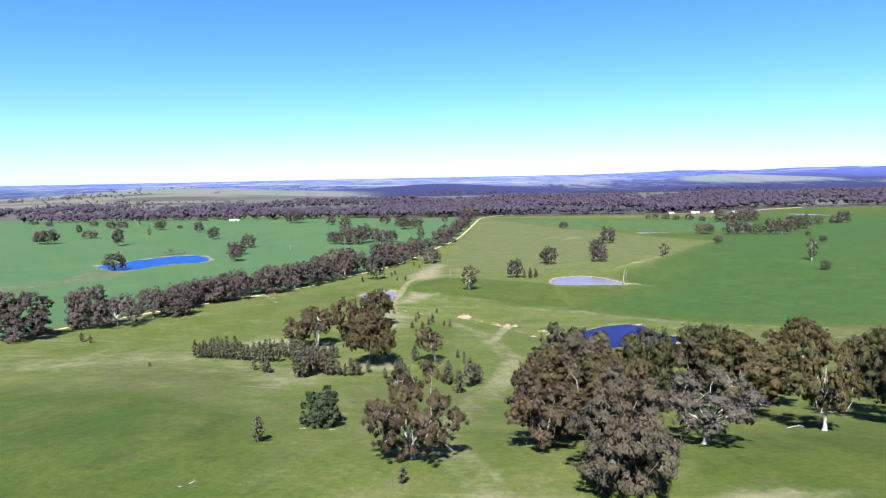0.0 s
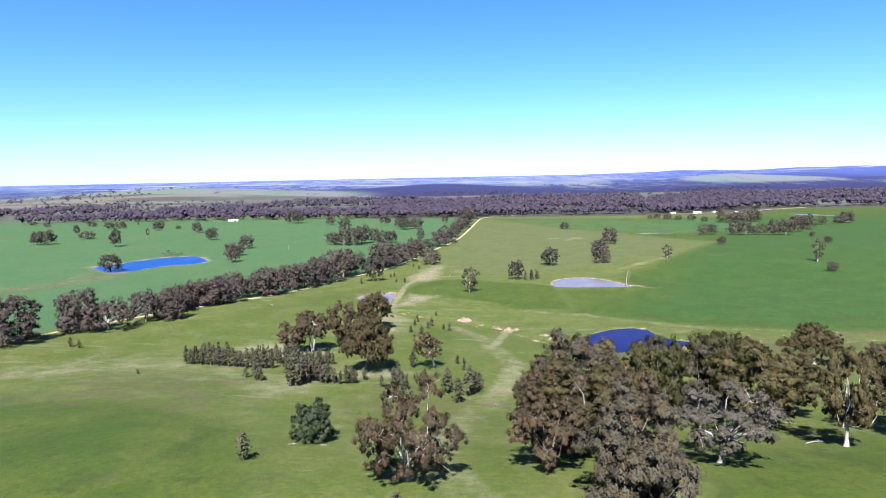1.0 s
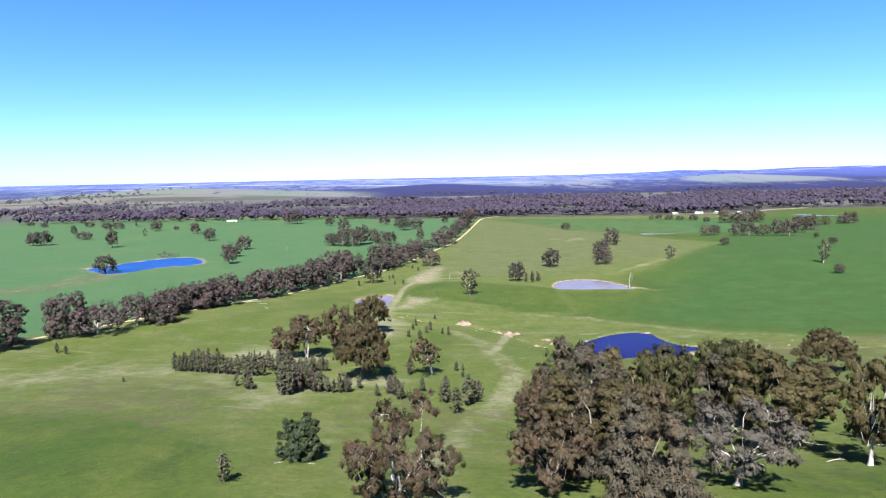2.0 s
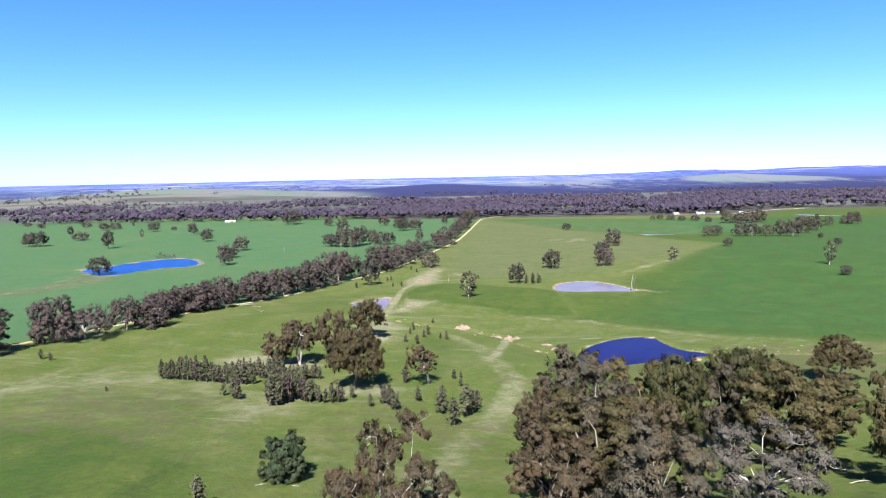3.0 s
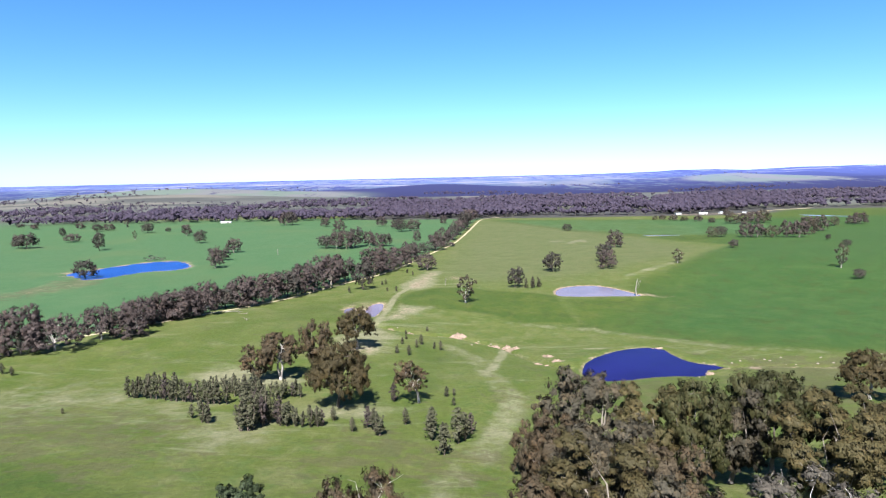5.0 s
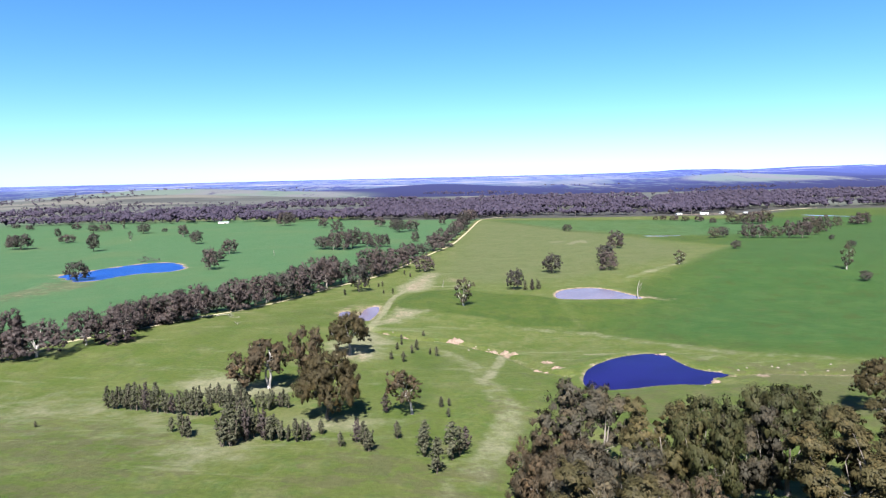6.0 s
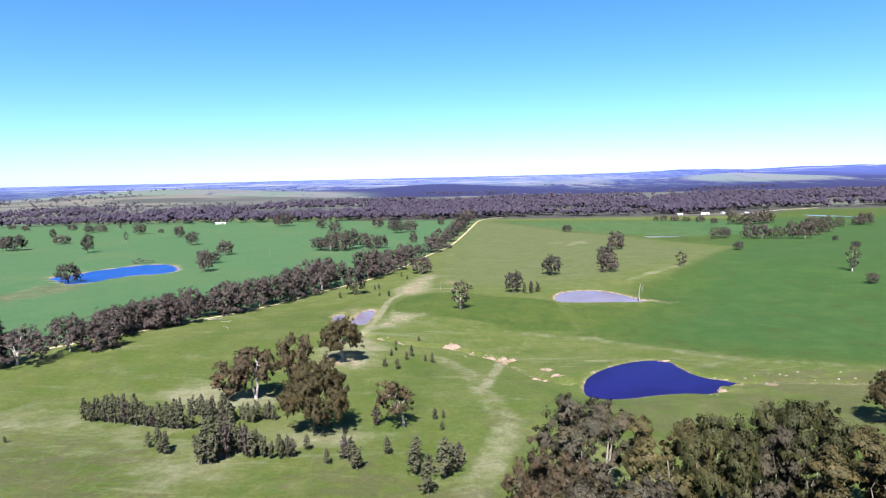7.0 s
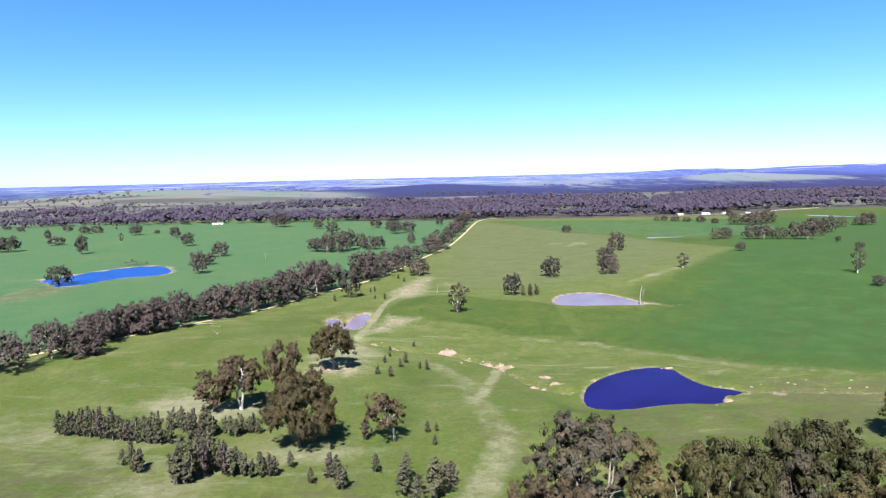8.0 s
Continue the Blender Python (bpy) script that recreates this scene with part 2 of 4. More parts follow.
def rounded(points, times=3, closed=True):
    """An outline with its corners cut off, several times."""
    p = np.array(points, float)
    for _ in range(times):
        q = np.roll(p, -1, axis=0)
        a, b = 0.75 * p + 0.25 * q, 0.25 * p + 0.75 * q
        n = np.stack([a, b], 1).reshape(-1, 2)
        p = n if closed else np.concatenate([p[:1], n[:-2], p[-1:]])
    return p


def line_distance(x, y, line, closed=False):
    """How far the places lie from a line on the map."""
    best = np.full(x.shape, 1e9)
    ends = np.roll(line, -1, axis=0) if closed else line[1:]
    for (ax, ay), (bx, by) in zip(line, ends):
        dx, dy = bx - ax, by - ay
        t = np.clip(((x - ax) * dx + (y - ay) * dy) / (dx * dx + dy * dy + 1e-9), 0, 1)
        best = np.minimum(best, np.hypot(x - ax - t * dx, y - ay - t * dy))
    return best


def inside(x, y, ring):
    odd = np.zeros(x.shape, bool)
    for (ax, ay), (bx, by) in zip(ring, np.roll(ring, -1, axis=0)):
        cross = ((ay > y) != (by > y)) & (x < (bx - ax) * (y - ay) / (by - ay + 1e-12) + ax)
        odd ^= cross
    return odd


def to_shore(x, y, ring):
    """Distance to an outline, less than nothing inside it; places far off keep a large number."""
    d = np.full(x.shape, 1e6)
    lo, hi = ring.min(0) - 60, ring.max(0) + 60
    near = (x > lo[0]) & (x < hi[0]) & (y > lo[1]) & (y < hi[1])
    if near.any():
        dd = line_distance(x[near], y[near], ring, True)
        d[near] = np.where(inside(x[near], y[near], ring), -dd, dd)
    return d


DAMS = {  # outline, water level, width of the graded bank
    "deep": (rounded([(49.4, 248), (54.3, 260.5), (66.3, 271.3), (77.7, 276.1), (87.0, 275.5), (88.2, 264.0), (91.5, 255.4), (100, 251.4), (93, 247.5), (91, 240.2), (76.9, 242.0), (58.6, 237.2), (49.0, 239.5)], 1), 5.5, 14),
    "milky": (rounded([(69.5, 412), (72.5, 425), (80.5, 435), (94, 438.5), (104, 435), (111.7, 421.9), (117, 410), (121, 400.5), (110, 401), (93.2, 401.8), (78, 403), (71, 405)], 2), 0.5, 12),
    "blue": (rounded([(-316, 541), (-290, 520), (-273, 502), (-266, 520), (-251.4, 546), (-226, 550), (-222, 566), (-231, 584), (-253, 611), (-279, 601), (-297, 573), (-304, 556)], 2), 0.0, 16),
    "small": (rounded([(-53.5, 364), (-55, 377), (-50.5, 379.5), (-47.5, 375), (-43.5, 365), (-43, 375), (-41, 387), (-34.5, 391), (-33, 373), (-36.5, 352), (-40.5, 353), (-47, 359)], 1), 1.6, 8),
}
GULLY = rounded([(-34, 330), (-28, 322), (-19.5, 318.9), (-9, 312.3), (6, 314), (20.6, 301.0), (28.8, 292.6), (36.8, 260.5), (46, 252)], 2, False)
CREEK = rounded([(97, 249), (112, 247), (126, 244), (150, 240), (190, 236)], 2, False)
ROAD_LINE = rounded([(-192, 192), (-177, 238), (-163, 284), (-154, 301), (-133, 328), (-122.5, 352.5), (-97.0, 404.3), (-86, 440), (-68, 484), (-42, 537), (-15, 638.0), (9, 707.1), (27, 824.5), (48, 984.6), (62, 1084.4), (88.2, 1126.9), (124.5, 1143.7)], 2, False)


def land(x, y):
    """The height of the ground."""
    x, y = (np.atleast_1d(np.asarray(v, float)) for v in (x, y))
    z = np.einsum("nj,ji,ni->n", spline(y, GRID_Y), GRID_Z, spline(x, GRID_X))
    fade = np.maximum(step(700, 1100, y), step(450, 900, np.abs(x)))
    z = z * (1 - fade) + (-2 + 53 * np.clip((y - 1500) / 3400, 0, 1.2) ** 1.25) * fade
    for a, b, rise, across, along in HILLS:
        z = z + rise * np.exp(-(((x - a) / across) ** 2) - ((y - b) / along) ** 2)
    z = z + step(2500, 3400, y) * step(700, 1500, x) * (3 * np.sin(x * 0.0105) + 2 * np.sin(x * 0.027 + 1))
    z = z + 0.22 * np.sin(x * 0.071 + 1.3 * np.sin(y * 0.031)) * np.sin(y * 0.057 + 0.8)
    for ring, level, bank in DAMS.values():
        d = to_shore(x, y, ring)
        k = 1 - step(0.5, bank, d)
        z = z * (1 - k) + (level + 0.28 + 0.05 * np.maximum(d, 0)) * k
        z = np.where(d < 1.2, np.minimum(z, level + 0.35 * d), z)
        z = np.where(d < 0, np.maximum(level + 0.35 * d, level - 1.6), z)
    for line, deep, wide in ((GULLY, 1.5, 3.2), (CREEK, 0.7, 3.5)):
        near = (np.abs(x - 80) < 140) & (np.abs(y - 285) < 70)
        d = np.full(x.shape, 1e6)
        d[near] = line_distance(x[near], y[near], line)
        z = z - deep * (1 - step(0.6, wide, d))
    return z


def height(x, y):
    return float(land(x, y)[0])


def spaced(near, far, fine, grow):
    """Places from near to far in ever longer steps."""
    out, s = [near], fine
    while abs(out[-1]) < abs(far) or out[-1] * far < 0:
        s *= grow
        out.append(out[-1] + math.copysign(s, far - near))
    return out


def mesh_from(name, verts, faces, material, smooth=False):
    me = bpy.data.meshes.new(name)
    verts, faces = np.asarray(verts, float), np.asarray(faces)
    if isinstance(faces, np.ndarray) and faces.ndim == 2:
        me.vertices.add(len(verts))
        me.vertices.foreach_set("co", verts.ravel())
        k = faces.shape[1]
        me.loops.add(faces.size)
        me.loops.foreach_set("vertex_index", faces.ravel().astype(np.int32))
        me.polygons.add(len(faces))
        me.polygons.foreach_set("loop_start", np.arange(0, faces.size, k, dtype=np.int32))
        me.update(calc_edges=True)
    if smooth:
        me.polygons.foreach_set("use_smooth", np.ones(len(me.polygons), bool))
    me.materials.append(material)
    return me


def soft_in(x, y, ring, edge):
    """1 inside an outline, 0 outside, with a soft edge."""
    ring = np.array(ring, float)
    d = line_distance(x, y, ring, True)
    return np.where(inside(x, y, ring), 0.5 + 0.5 * np.clip(d / edge, 0, 1), 0.5 - 0.5 * np.clip(d / edge, 0, 1))


def build_ground():
    xs = np.array(spaced(-170, -6000, 1.7, 1.085)[::-1] + list(np.arange(-168.3, 168.4, 1.7)) + spaced(170, 6000, 1.7, 1.085))
    ys = np.array(spaced(66, -1600, 3, 1.15)[::-1] + list(np.arange(67.7, 420, 1.7)) + spaced(421.5, 5300, 1.8, 1.035))
    gx, gy = np.meshgrid(xs, ys)
    x, y = gx.ravel(), gy.ravel()
    z = land(x, y)
    i = np.arange(len(ys) - 1)[:, None] * len(xs) + np.arange(len(xs) - 1)[None, :]
    faces = np.stack([i, i + 1, i + 1 + len(xs), i + len(xs)], -1).reshape(-1, 4)
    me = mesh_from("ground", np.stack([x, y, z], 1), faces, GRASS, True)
    road_x = np.interp(y, ROAD_LINE[:, 1], ROAD_LINE[:, 0])
    left = 1 - step(-9, -5, x - road_x)
    crop = left * step(180, 260, y) * (1 - step(1130, 1200, y + 0.12 * x))
    lush = soft_in(x, y, [(36, 341), (71, 328), (99, 300), (120, 276), (152, 259), (400, 200), (900, 300), (900, 1000), (330, 1010), (64, 1075), (163, 858), (215, 780), (272, 620), (176, 502), (150, 470), (122, 446), (118, 398), (70, 396), (68, 340)], 14)
    lush = np.maximum(lush, soft_in(x, y, [(-400, 150), (-117, 152), (-93, 160), (-69, 154), (-42, 130), (-32, 108), (-40, 84), (-60, 20), (-400, 20)], 14))
    lush = np.maximum(lush, 1.0 * soft_in(x, y, [(50, 70), (38, 95), (60, 104), (92, 100), (150, 120), (300, 150), (300, 20), (60, 20)], 12))
    lush = np.maximum(lush, 0.55 * soft_in(x, y, [(24, 262), (24, 215), (40, 190), (110, 190), (140, 225), (95, 236), (60, 233), (45, 247), (36, 255)], 10))
    lush = np.maximum(lush, 0.6 * soft_in(x, y, [(-16, 250), (-12, 215), (6, 222), (8, 262), (-4, 300), (-16, 290)], 8))
    lush = np.maximum(lush, 0.9 * soft_in(x, y, [(34, 66), (30, 92), (44, 112), (80, 128), (130, 152), (300, 190), (300, 20), (40, 20)], 14))
    lush = np.maximum(lush, 0.95 * soft_in(x, y, [(-400, 150), (-117, 152), (-93, 160), (-69, 154), (-48, 130), (-30, 104), (-24, 84), (-20, 20), (-400, 20)], 16))
    lush = np.maximum(lush, 0.45 * soft_in(x, y, [(-120, 210), (-150, 262), (-110, 330), (-64, 420), (-36, 420), (-40, 330), (-50, 262), (-90, 225)], 14))
    lush = np.maximum(lush, 0.42 * soft_in(x, y, [(-36, 160), (-36, 262), (-14, 305), (20, 300), (40, 262), (30, 170), (5, 150)], 12))
    lush = np.maximum(lush, 0.42 * soft_in(x, y, [(-135, 140), (-135, 196), (-84, 202), (-48, 178), (-44, 140)], 16))
    lush = np.maximum(lush, 0.9 * soft_in(x, y, [(560, 860), (470, 1000), (640, 1190), (1300, 1180), (1300, 850)], 30))
    lush = np.maximum(lush, 0.85 * soft_in(x, y, [(-28, 374), (-29, 392), (-21, 428), (-6, 442), (18, 440), (34, 424), (56, 415), (70, 404), (70, 340), (36, 341), (26, 358), (4, 369), (-14, 373)], 4))
    crop = np.maximum(crop, 0.5 * soft_in(x, y, [(64, 1075), (163, 858), (225, 790), (300, 745), (480, 800), (470, 1000), (330, 1020)], 20))
    emerald = soft_in(x, y, [(90, 318), (120, 284), (152, 264), (400, 205), (900, 300), (900, 1000), (330, 1000), (330, 760), (265, 620), (190, 500), (150, 440), (128, 380), (100, 350)], 25)
    # the far olive paddock that takes the haze grey
    hazed_olive = soft_in(x, y, [(-8, 530), (8, 690), (58, 1080), (120, 985), (222, 790), (236, 600), (200, 545), (130, 492), (60, 462), (20, 470)], 22)
    rough = soft_in(x, y, [(-112, 150), (-112, 196), (-86, 196), (-60, 184), (-52, 160), (-50, 140)], 12)
    rough = np.maximum(rough, 0.9 * soft_in(x, y, [(-30, 150), (-26, 188), (0, 182), (22, 176), (16, 150)], 10))
    rough = np.maximum(rough, 0.7 * soft_in(x, y, [(10, 205), (16, 228), (28, 226), (28, 204)], 6))
    rough = np.maximum(rough, 1.3 * soft_in(x, y, [(96, 230), (102, 252), (150, 258), (240, 250), (260, 226), (170, 226)], 8))
    rough = np.maximum(rough, 1.0 * soft_in(x, y, [(44, 196), (50, 232), (96, 232), (104, 268), (150, 256), (300, 225), (300, 180), (120, 180)], 10))
    rough = rough * (1 - step(150, 120, y) * 0.5)
    dry = 0.5 * soft_in(x, y, [(-140, 169), (-83, 188), (-54, 161), (-40, 160), (-20, 190), (-60, 205), (-107, 242), (-150, 200)], 18)
    for ring, amount, edge in (([(-74, 226), (-84, 240), (-69, 250), (-47, 240), (-44, 230), (-58, 222)], 1.0, 6),
                               ([(-46, 271), (-47, 300), (-30, 322), (-18, 300), (-23, 268)], 0.85, 8),
                               ([(-44, 190), (-36, 205), (-20, 210), (-6, 205), (-16, 194)], 0.75, 6),
                               ([(-31, 455), (-22, 492), (-12, 526), (-1, 524), (-6, 498), (-8, 448), (-20, 436)], 1.2, 7),
                               ([(-32, 336), (-22, 382), (-8, 375), (-20, 345)], 1.0, 6),
                               ([(0, 540), (10, 680), (60, 1000), (120, 880), (170, 640), (130, 500), (60, 470)], 0.12, 40),
                               ([(75, 100), (95, 112), (135, 118), (135, 106), (90, 98)], 0.8, 6),
                               ([(20, 78), (40, 84), (56, 82), (40, 74)], 0.9, 4),
                               ([(100, 238), (104, 252), (190, 262), (240, 245), (190, 228)], 0.16, 8)):
        dry = np.maximum(dry, amount * soft_in(x, y, ring, edge))
    dry = np.maximum(dry, 0.55 * step(1250, 1400, y))
    for line, wide, amount in (([(2, 292), (9, 281), (14, 264), (16.3, 241), (20, 224), (21.5, 212), (18, 198), (13, 180), (2, 150), (-4, 125), (-2, 100), (6, 80)], 5.5, 0.52),
                               ([(26, 287), (23.5, 273), (19, 254), (15.5, 240)], 3, 0.85), ([(-10, 488), (-22, 454), (-29, 414), (-31, 350), (-33, 325)], 2.4, 1.1),
                               ([(-24, 449), (-4, 458), (16, 456)], 2.5, 0.9), ([(117, 715), (128, 724), (138, 727)], 5, 1.4), ([(134, 692), (148, 716), (155, 722)], 5, 1.4), ([(150, 722), (156, 702)], 4, 1.3), ([(60, 288), (80, 289), (90, 281)], 1.5, 0.8), ([(240, 757), (270, 754)], 5, 1.2),
                               ([(36, 341), (71, 328), (99, 300), (120, 276), (152, 259)], 5, 0.45), ([(132, 470), (165, 500), (190, 520)], 5, 0.6)):
        dry = np.maximum(dry, amount * (1 - step(0.3 * wide, 1.3 * wide, line_distance(x, y, np.array(line, float)))))
    soil = np.zeros(x.shape)
    for (ring, level, bank), edge, bare in zip(DAMS.values(), (1.5, 2.0, 4.5, 2.2), (0.5, 0.75, 0.95, 0.62)):
        d = to_shore(x, y, ring)
        soil = np.maximum(soil, bare * (1 - step(0.55 * edge, 1.3 * edge, d)) * (d < 1e5))
    soil = np.maximum(soil, 0.42 * (1 - step(0.8, 3.2, line_distance(x, y, GULLY))))
    soil = np.maximum(soil, 0.5 * (1 - step(0.6, 2.5, line_distance(x, y, CREEK))))
    for a, b, r in ((7, 314, 3.2), (23, 299, 2.6), (29, 293, 2.6), (38, 259, 2.6), (44, 262, 2.2), (42, 273, 2.6), (-25, 321, 2.4), (-15, 313, 2.2),  (-36, 277, 2.5), (108, 243, 2.5)):
        soil = np.maximum(soil, 1.1 * (1 - step(0.5 * r, 1.25 * r, np.hypot(x - a, y - b))))
    creek = line_distance(x, y, np.array([(-330, 380), (-300, 405), (-289, 421), (-283, 434), (-278, 451), (-274, 464), (-270, 477), (-276, 496)], float))
    soil = np.maximum(soil, 0.5 * (1 - step(1, 8, creek)))
    rough = np.maximum(rough, 1.3 * (1 - step(7, 26, creek)))
    dry = np.maximum(dry, 0.4 * (1 - step(8, 34, creek)))
    soil = np.maximum(soil, 0.42 * soft_in(x, y, [(-63, 380), (-52, 394), (-34, 397), (-29, 386), (-31, 360), (-37, 348), (-50, 356)], 6))
    soil = np.maximum(soil, 0.62 * soft_in(x, y, [(-27, 455), (-19, 488), (-11, 520), (-3, 520), (-8, 497), (-11, 450), (-20, 440)], 6))
    soil = np.maximum(soil, 0.5 * soft_in(x, y, [(-29, 338), (-23, 376), (-12, 372), (-21, 346)], 4))
    soil = np.maximum(soil, 0.45 * soft_in(x, y, [(4, 512), (18, 492), (12, 466), (2, 480)], 5))
    soil = np.maximum(soil, 0.5 * soft_in(x, y, [(-46, 269), (-40, 284), (-26, 284), (-24, 269)], 4))
    soil = np.maximum(soil, 0.62 * soft_in(x, y, [(385, 1090), (410, 1122), (500, 1118), (530, 1096), (480, 1084)], 8))
    soil = np.maximum(soil, 0.5 * soft_in(x, y, [(118, 398), (112, 412), (126, 410), (142, 400), (130, 396)], 3))
    plain = step(1190, 1500, y + 0.12 * np.abs(x))
    far = (y > 1900).reshape(len(ys), len(xs))
    rows = np.nonzero(far[:, 0])[0]
    fx, fy = gx[rows].ravel(), gy[rows].ravel()
    fz = land(fx, fy) - 3 + 4.5 * step(1920, 2150, fy)
    i = np.arange(len(rows) - 1)[:, None] * len(xs) + np.arange(len(xs) - 1)[None, :]
    quads = np.stack([i, i + 1, i + 1 + len(xs), i + len(xs)], -1).reshape(-1, 4)
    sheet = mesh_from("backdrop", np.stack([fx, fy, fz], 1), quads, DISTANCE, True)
    bump = lambda a, b, p, q: np.exp(-(((fx - a) / p) ** 2) - ((fy - b) / q) ** 2)
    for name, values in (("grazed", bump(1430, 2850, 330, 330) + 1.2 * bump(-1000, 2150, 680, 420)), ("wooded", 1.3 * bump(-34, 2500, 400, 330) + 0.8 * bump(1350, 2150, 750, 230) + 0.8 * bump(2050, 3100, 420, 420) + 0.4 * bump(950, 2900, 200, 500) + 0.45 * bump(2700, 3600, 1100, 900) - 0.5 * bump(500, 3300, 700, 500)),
                         ("haze", 0.27 + 0.73 * step(1900, 4300, fy))):
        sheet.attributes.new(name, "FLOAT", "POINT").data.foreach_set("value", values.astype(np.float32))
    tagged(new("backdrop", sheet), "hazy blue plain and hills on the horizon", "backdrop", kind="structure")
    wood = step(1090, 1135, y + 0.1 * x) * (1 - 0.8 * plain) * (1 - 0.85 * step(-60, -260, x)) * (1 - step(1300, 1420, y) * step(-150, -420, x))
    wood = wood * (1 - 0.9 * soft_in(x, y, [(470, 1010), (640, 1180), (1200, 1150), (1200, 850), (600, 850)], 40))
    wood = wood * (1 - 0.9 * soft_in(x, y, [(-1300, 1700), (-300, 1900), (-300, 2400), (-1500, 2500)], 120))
    for name, values in (("lush", lush), ("rough", rough), ("hazed_olive", hazed_olive), ("emerald", emerald), ("crop", crop), ("dry", dry), ("soil", soil), ("plain", plain), ("wood", wood)):
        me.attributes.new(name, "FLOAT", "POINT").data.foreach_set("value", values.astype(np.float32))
    return tagged(new("ground", me), "rolling green pasture with dry patches, tracks and eroded banks", "ground", kind="structure")


build_ground()


def build_water(name, key, material, label):
    ring, level, _ = DAMS[key]
    c = ring.mean(0)
    out = c + (ring - c) * (1 + 2.2 / np.maximum(np.hypot(*(ring - c).T)[:, None], 1))
    verts = [(px, py, level - 0.02) for px, py in out]
    me = bpy.data.meshes.new(name)
    me.from_pydata(verts, [], [tuple(range(len(verts)))[::-1]])
    me.materials.append(material)
    me.update()
    if me.polygons[0].normal.z < 0:
        me.flip_normals()
    tagged(new(name, me), label, "pond", kind="structure")


build_water("water", "deep", WATER_DEEP, "deep indigo farm dam with bare clay banks")
build_water("water", "milky", WATER_MUD, "milky lavender farm dam in green pasture")
build_water("water", "blue", WATER_BLUE, "bright blue farm dam with orange clay rim")
build_water("water", "small", WATER_MUD, "small shallow muddy farm dam")


def build_puddle(x, y, a, b, turn, label):
    """Shallow water that lies on the grass."""
    rng = np.random.default_rng(int(x))
    k = np.linspace(0, 2 * math.pi, 40, endpoint=False)
    r = 1 + 0.16 * np.sin(3 * k + 1) + 0.1 * np.sin(5 * k + rng.uniform(0, 6))
    c, s = math.cos(turn), math.sin(turn)
    px, py = x + a * r * np.cos(k) * c - b * r * np.sin(k) * s, y + a * r * np.cos(k) * s + b * r * np.sin(k) * c
    v = np.stack([px, py, land(px, py) + 0.12], 1)
    v = np.concatenate([v, [[x, y, height(x, y) + 0.12]]])
    f = np.stack([np.arange(40), (np.arange(40) + 1) % 40, np.full(40, 40)], 1)
    tagged(new("water", mesh_from("water", v, f, WATER_MUD, True)), label, "puddle", kind="structure")


build_puddle(258, 768, 20, 7, -0.1, "shallow pale puddle at the edge of a pasture")
build_puddle(605, 1015, 34, 8, -0.75, "flooded strip of pasture before woodland")


def strip(name, line, wide, lift, material, label, category):
    """A road laid over the ground, with a slight crown."""
    line = np.array(line)
    s = np.concatenate([[0], np.cumsum(np.hypot(*np.diff(line, axis=0).T))])
    n = int(s[-1] / 4) + 2
    at = np.linspace(0, s[-1], n)
    px, py = np.interp(at, s, line[:, 0]), np.interp(at, s, line[:, 1])
    tx, ty = np.gradient(px), np.gradient(py)
    l = np.hypot(tx, ty)
    rng = np.random.default_rng(4)
    verts, rows = [], (-0.5, -0.25, 0.0, 0.25, 0.5)
    for k in rows:
        w = wide * (k + (rng.uniform(-0.09, 0.09, n) if abs(k) == 0.5 else 0))
        vx, vy = px - ty / l * w, py + tx / l * w
        verts.append(np.stack([vx, vy, land(vx, vy) + lift * (0.3 if abs(k) == 0.5 else 1)], 1))
    i = np.arange(len(rows) - 1)[:, None] * n + np.arange(n - 1)[None, :]
    faces = np.stack([i, i + n, i + n + 1, i + 1], -1).reshape(-1, 4)[:, ::-1]
    return tagged(new(name, mesh_from(name, np.concatenate(verts), faces, material, True)), label, category, kind="structure")


strip("road", ROAD_LINE, 2.7, 0.25, ROAD, "pale unsealed gravel road beside a row of gums", "road")


strip("road", rounded([(500, 1084), (521, 1092), (560, 1128), (612, 1168), (700, 1200)], 2, False), 6.0, 0.3, ROAD, "pale farm track beside the sheds", "road")


# ---- trees ----
def tube(verts, faces, points, radii, sides=6):
    """A tapered limb along points, added to the lists."""
    base = len(verts)
    points = [Vector(p) for p in points]
    for k, (p, r) in enumerate(zip(points, radii)):
        way = (points[min(k + 1, len(points) - 1)] - points[max(k - 1, 0)]).normalized()
        u = way.orthogonal().normalized()
        v = way.cross(u)
        for j in range(sides):
            a = 2 * math.pi * j / sides
            verts.append(tuple(p + r * (math.cos(a) * u + math.sin(a) * v)))
    for k in range(len(points) - 1):
        for j in range(sides):
            a, b = base + k * sides + j, base + k * sides + (j + 1) % sides
            faces.append((a, b, b + sides, a + sides))


def bent(a, b, rng, sway, n=4, sag=0.0):
    """Points from a to b with some bends."""
    a, b = np.array(a, float), np.array(b, float)
    l = np.linalg.norm(b - a)
    bow, curl = rng.normal(0, sway * l, 3), rng.normal(0, sway * l * 0.5, 3)
    bow[2] += sag * l
    return [a + (b - a) * t + bow * math.sin(math.pi * t) + curl * math.sin(2 * math.pi * t) for t in np.linspace(0, 1, n)]


CLUMP_V = np.array([(1, 0, 0), (0, 1, 0), (-1, 0, 0), (0, -1, 0), (0, 0, 1), (0, 0, -1)], float)
CLUMP_F = np.array([f for k in range(4) for f in ((k, (k + 1) % 4, 4), ((k + 1) % 4, k, 5))])


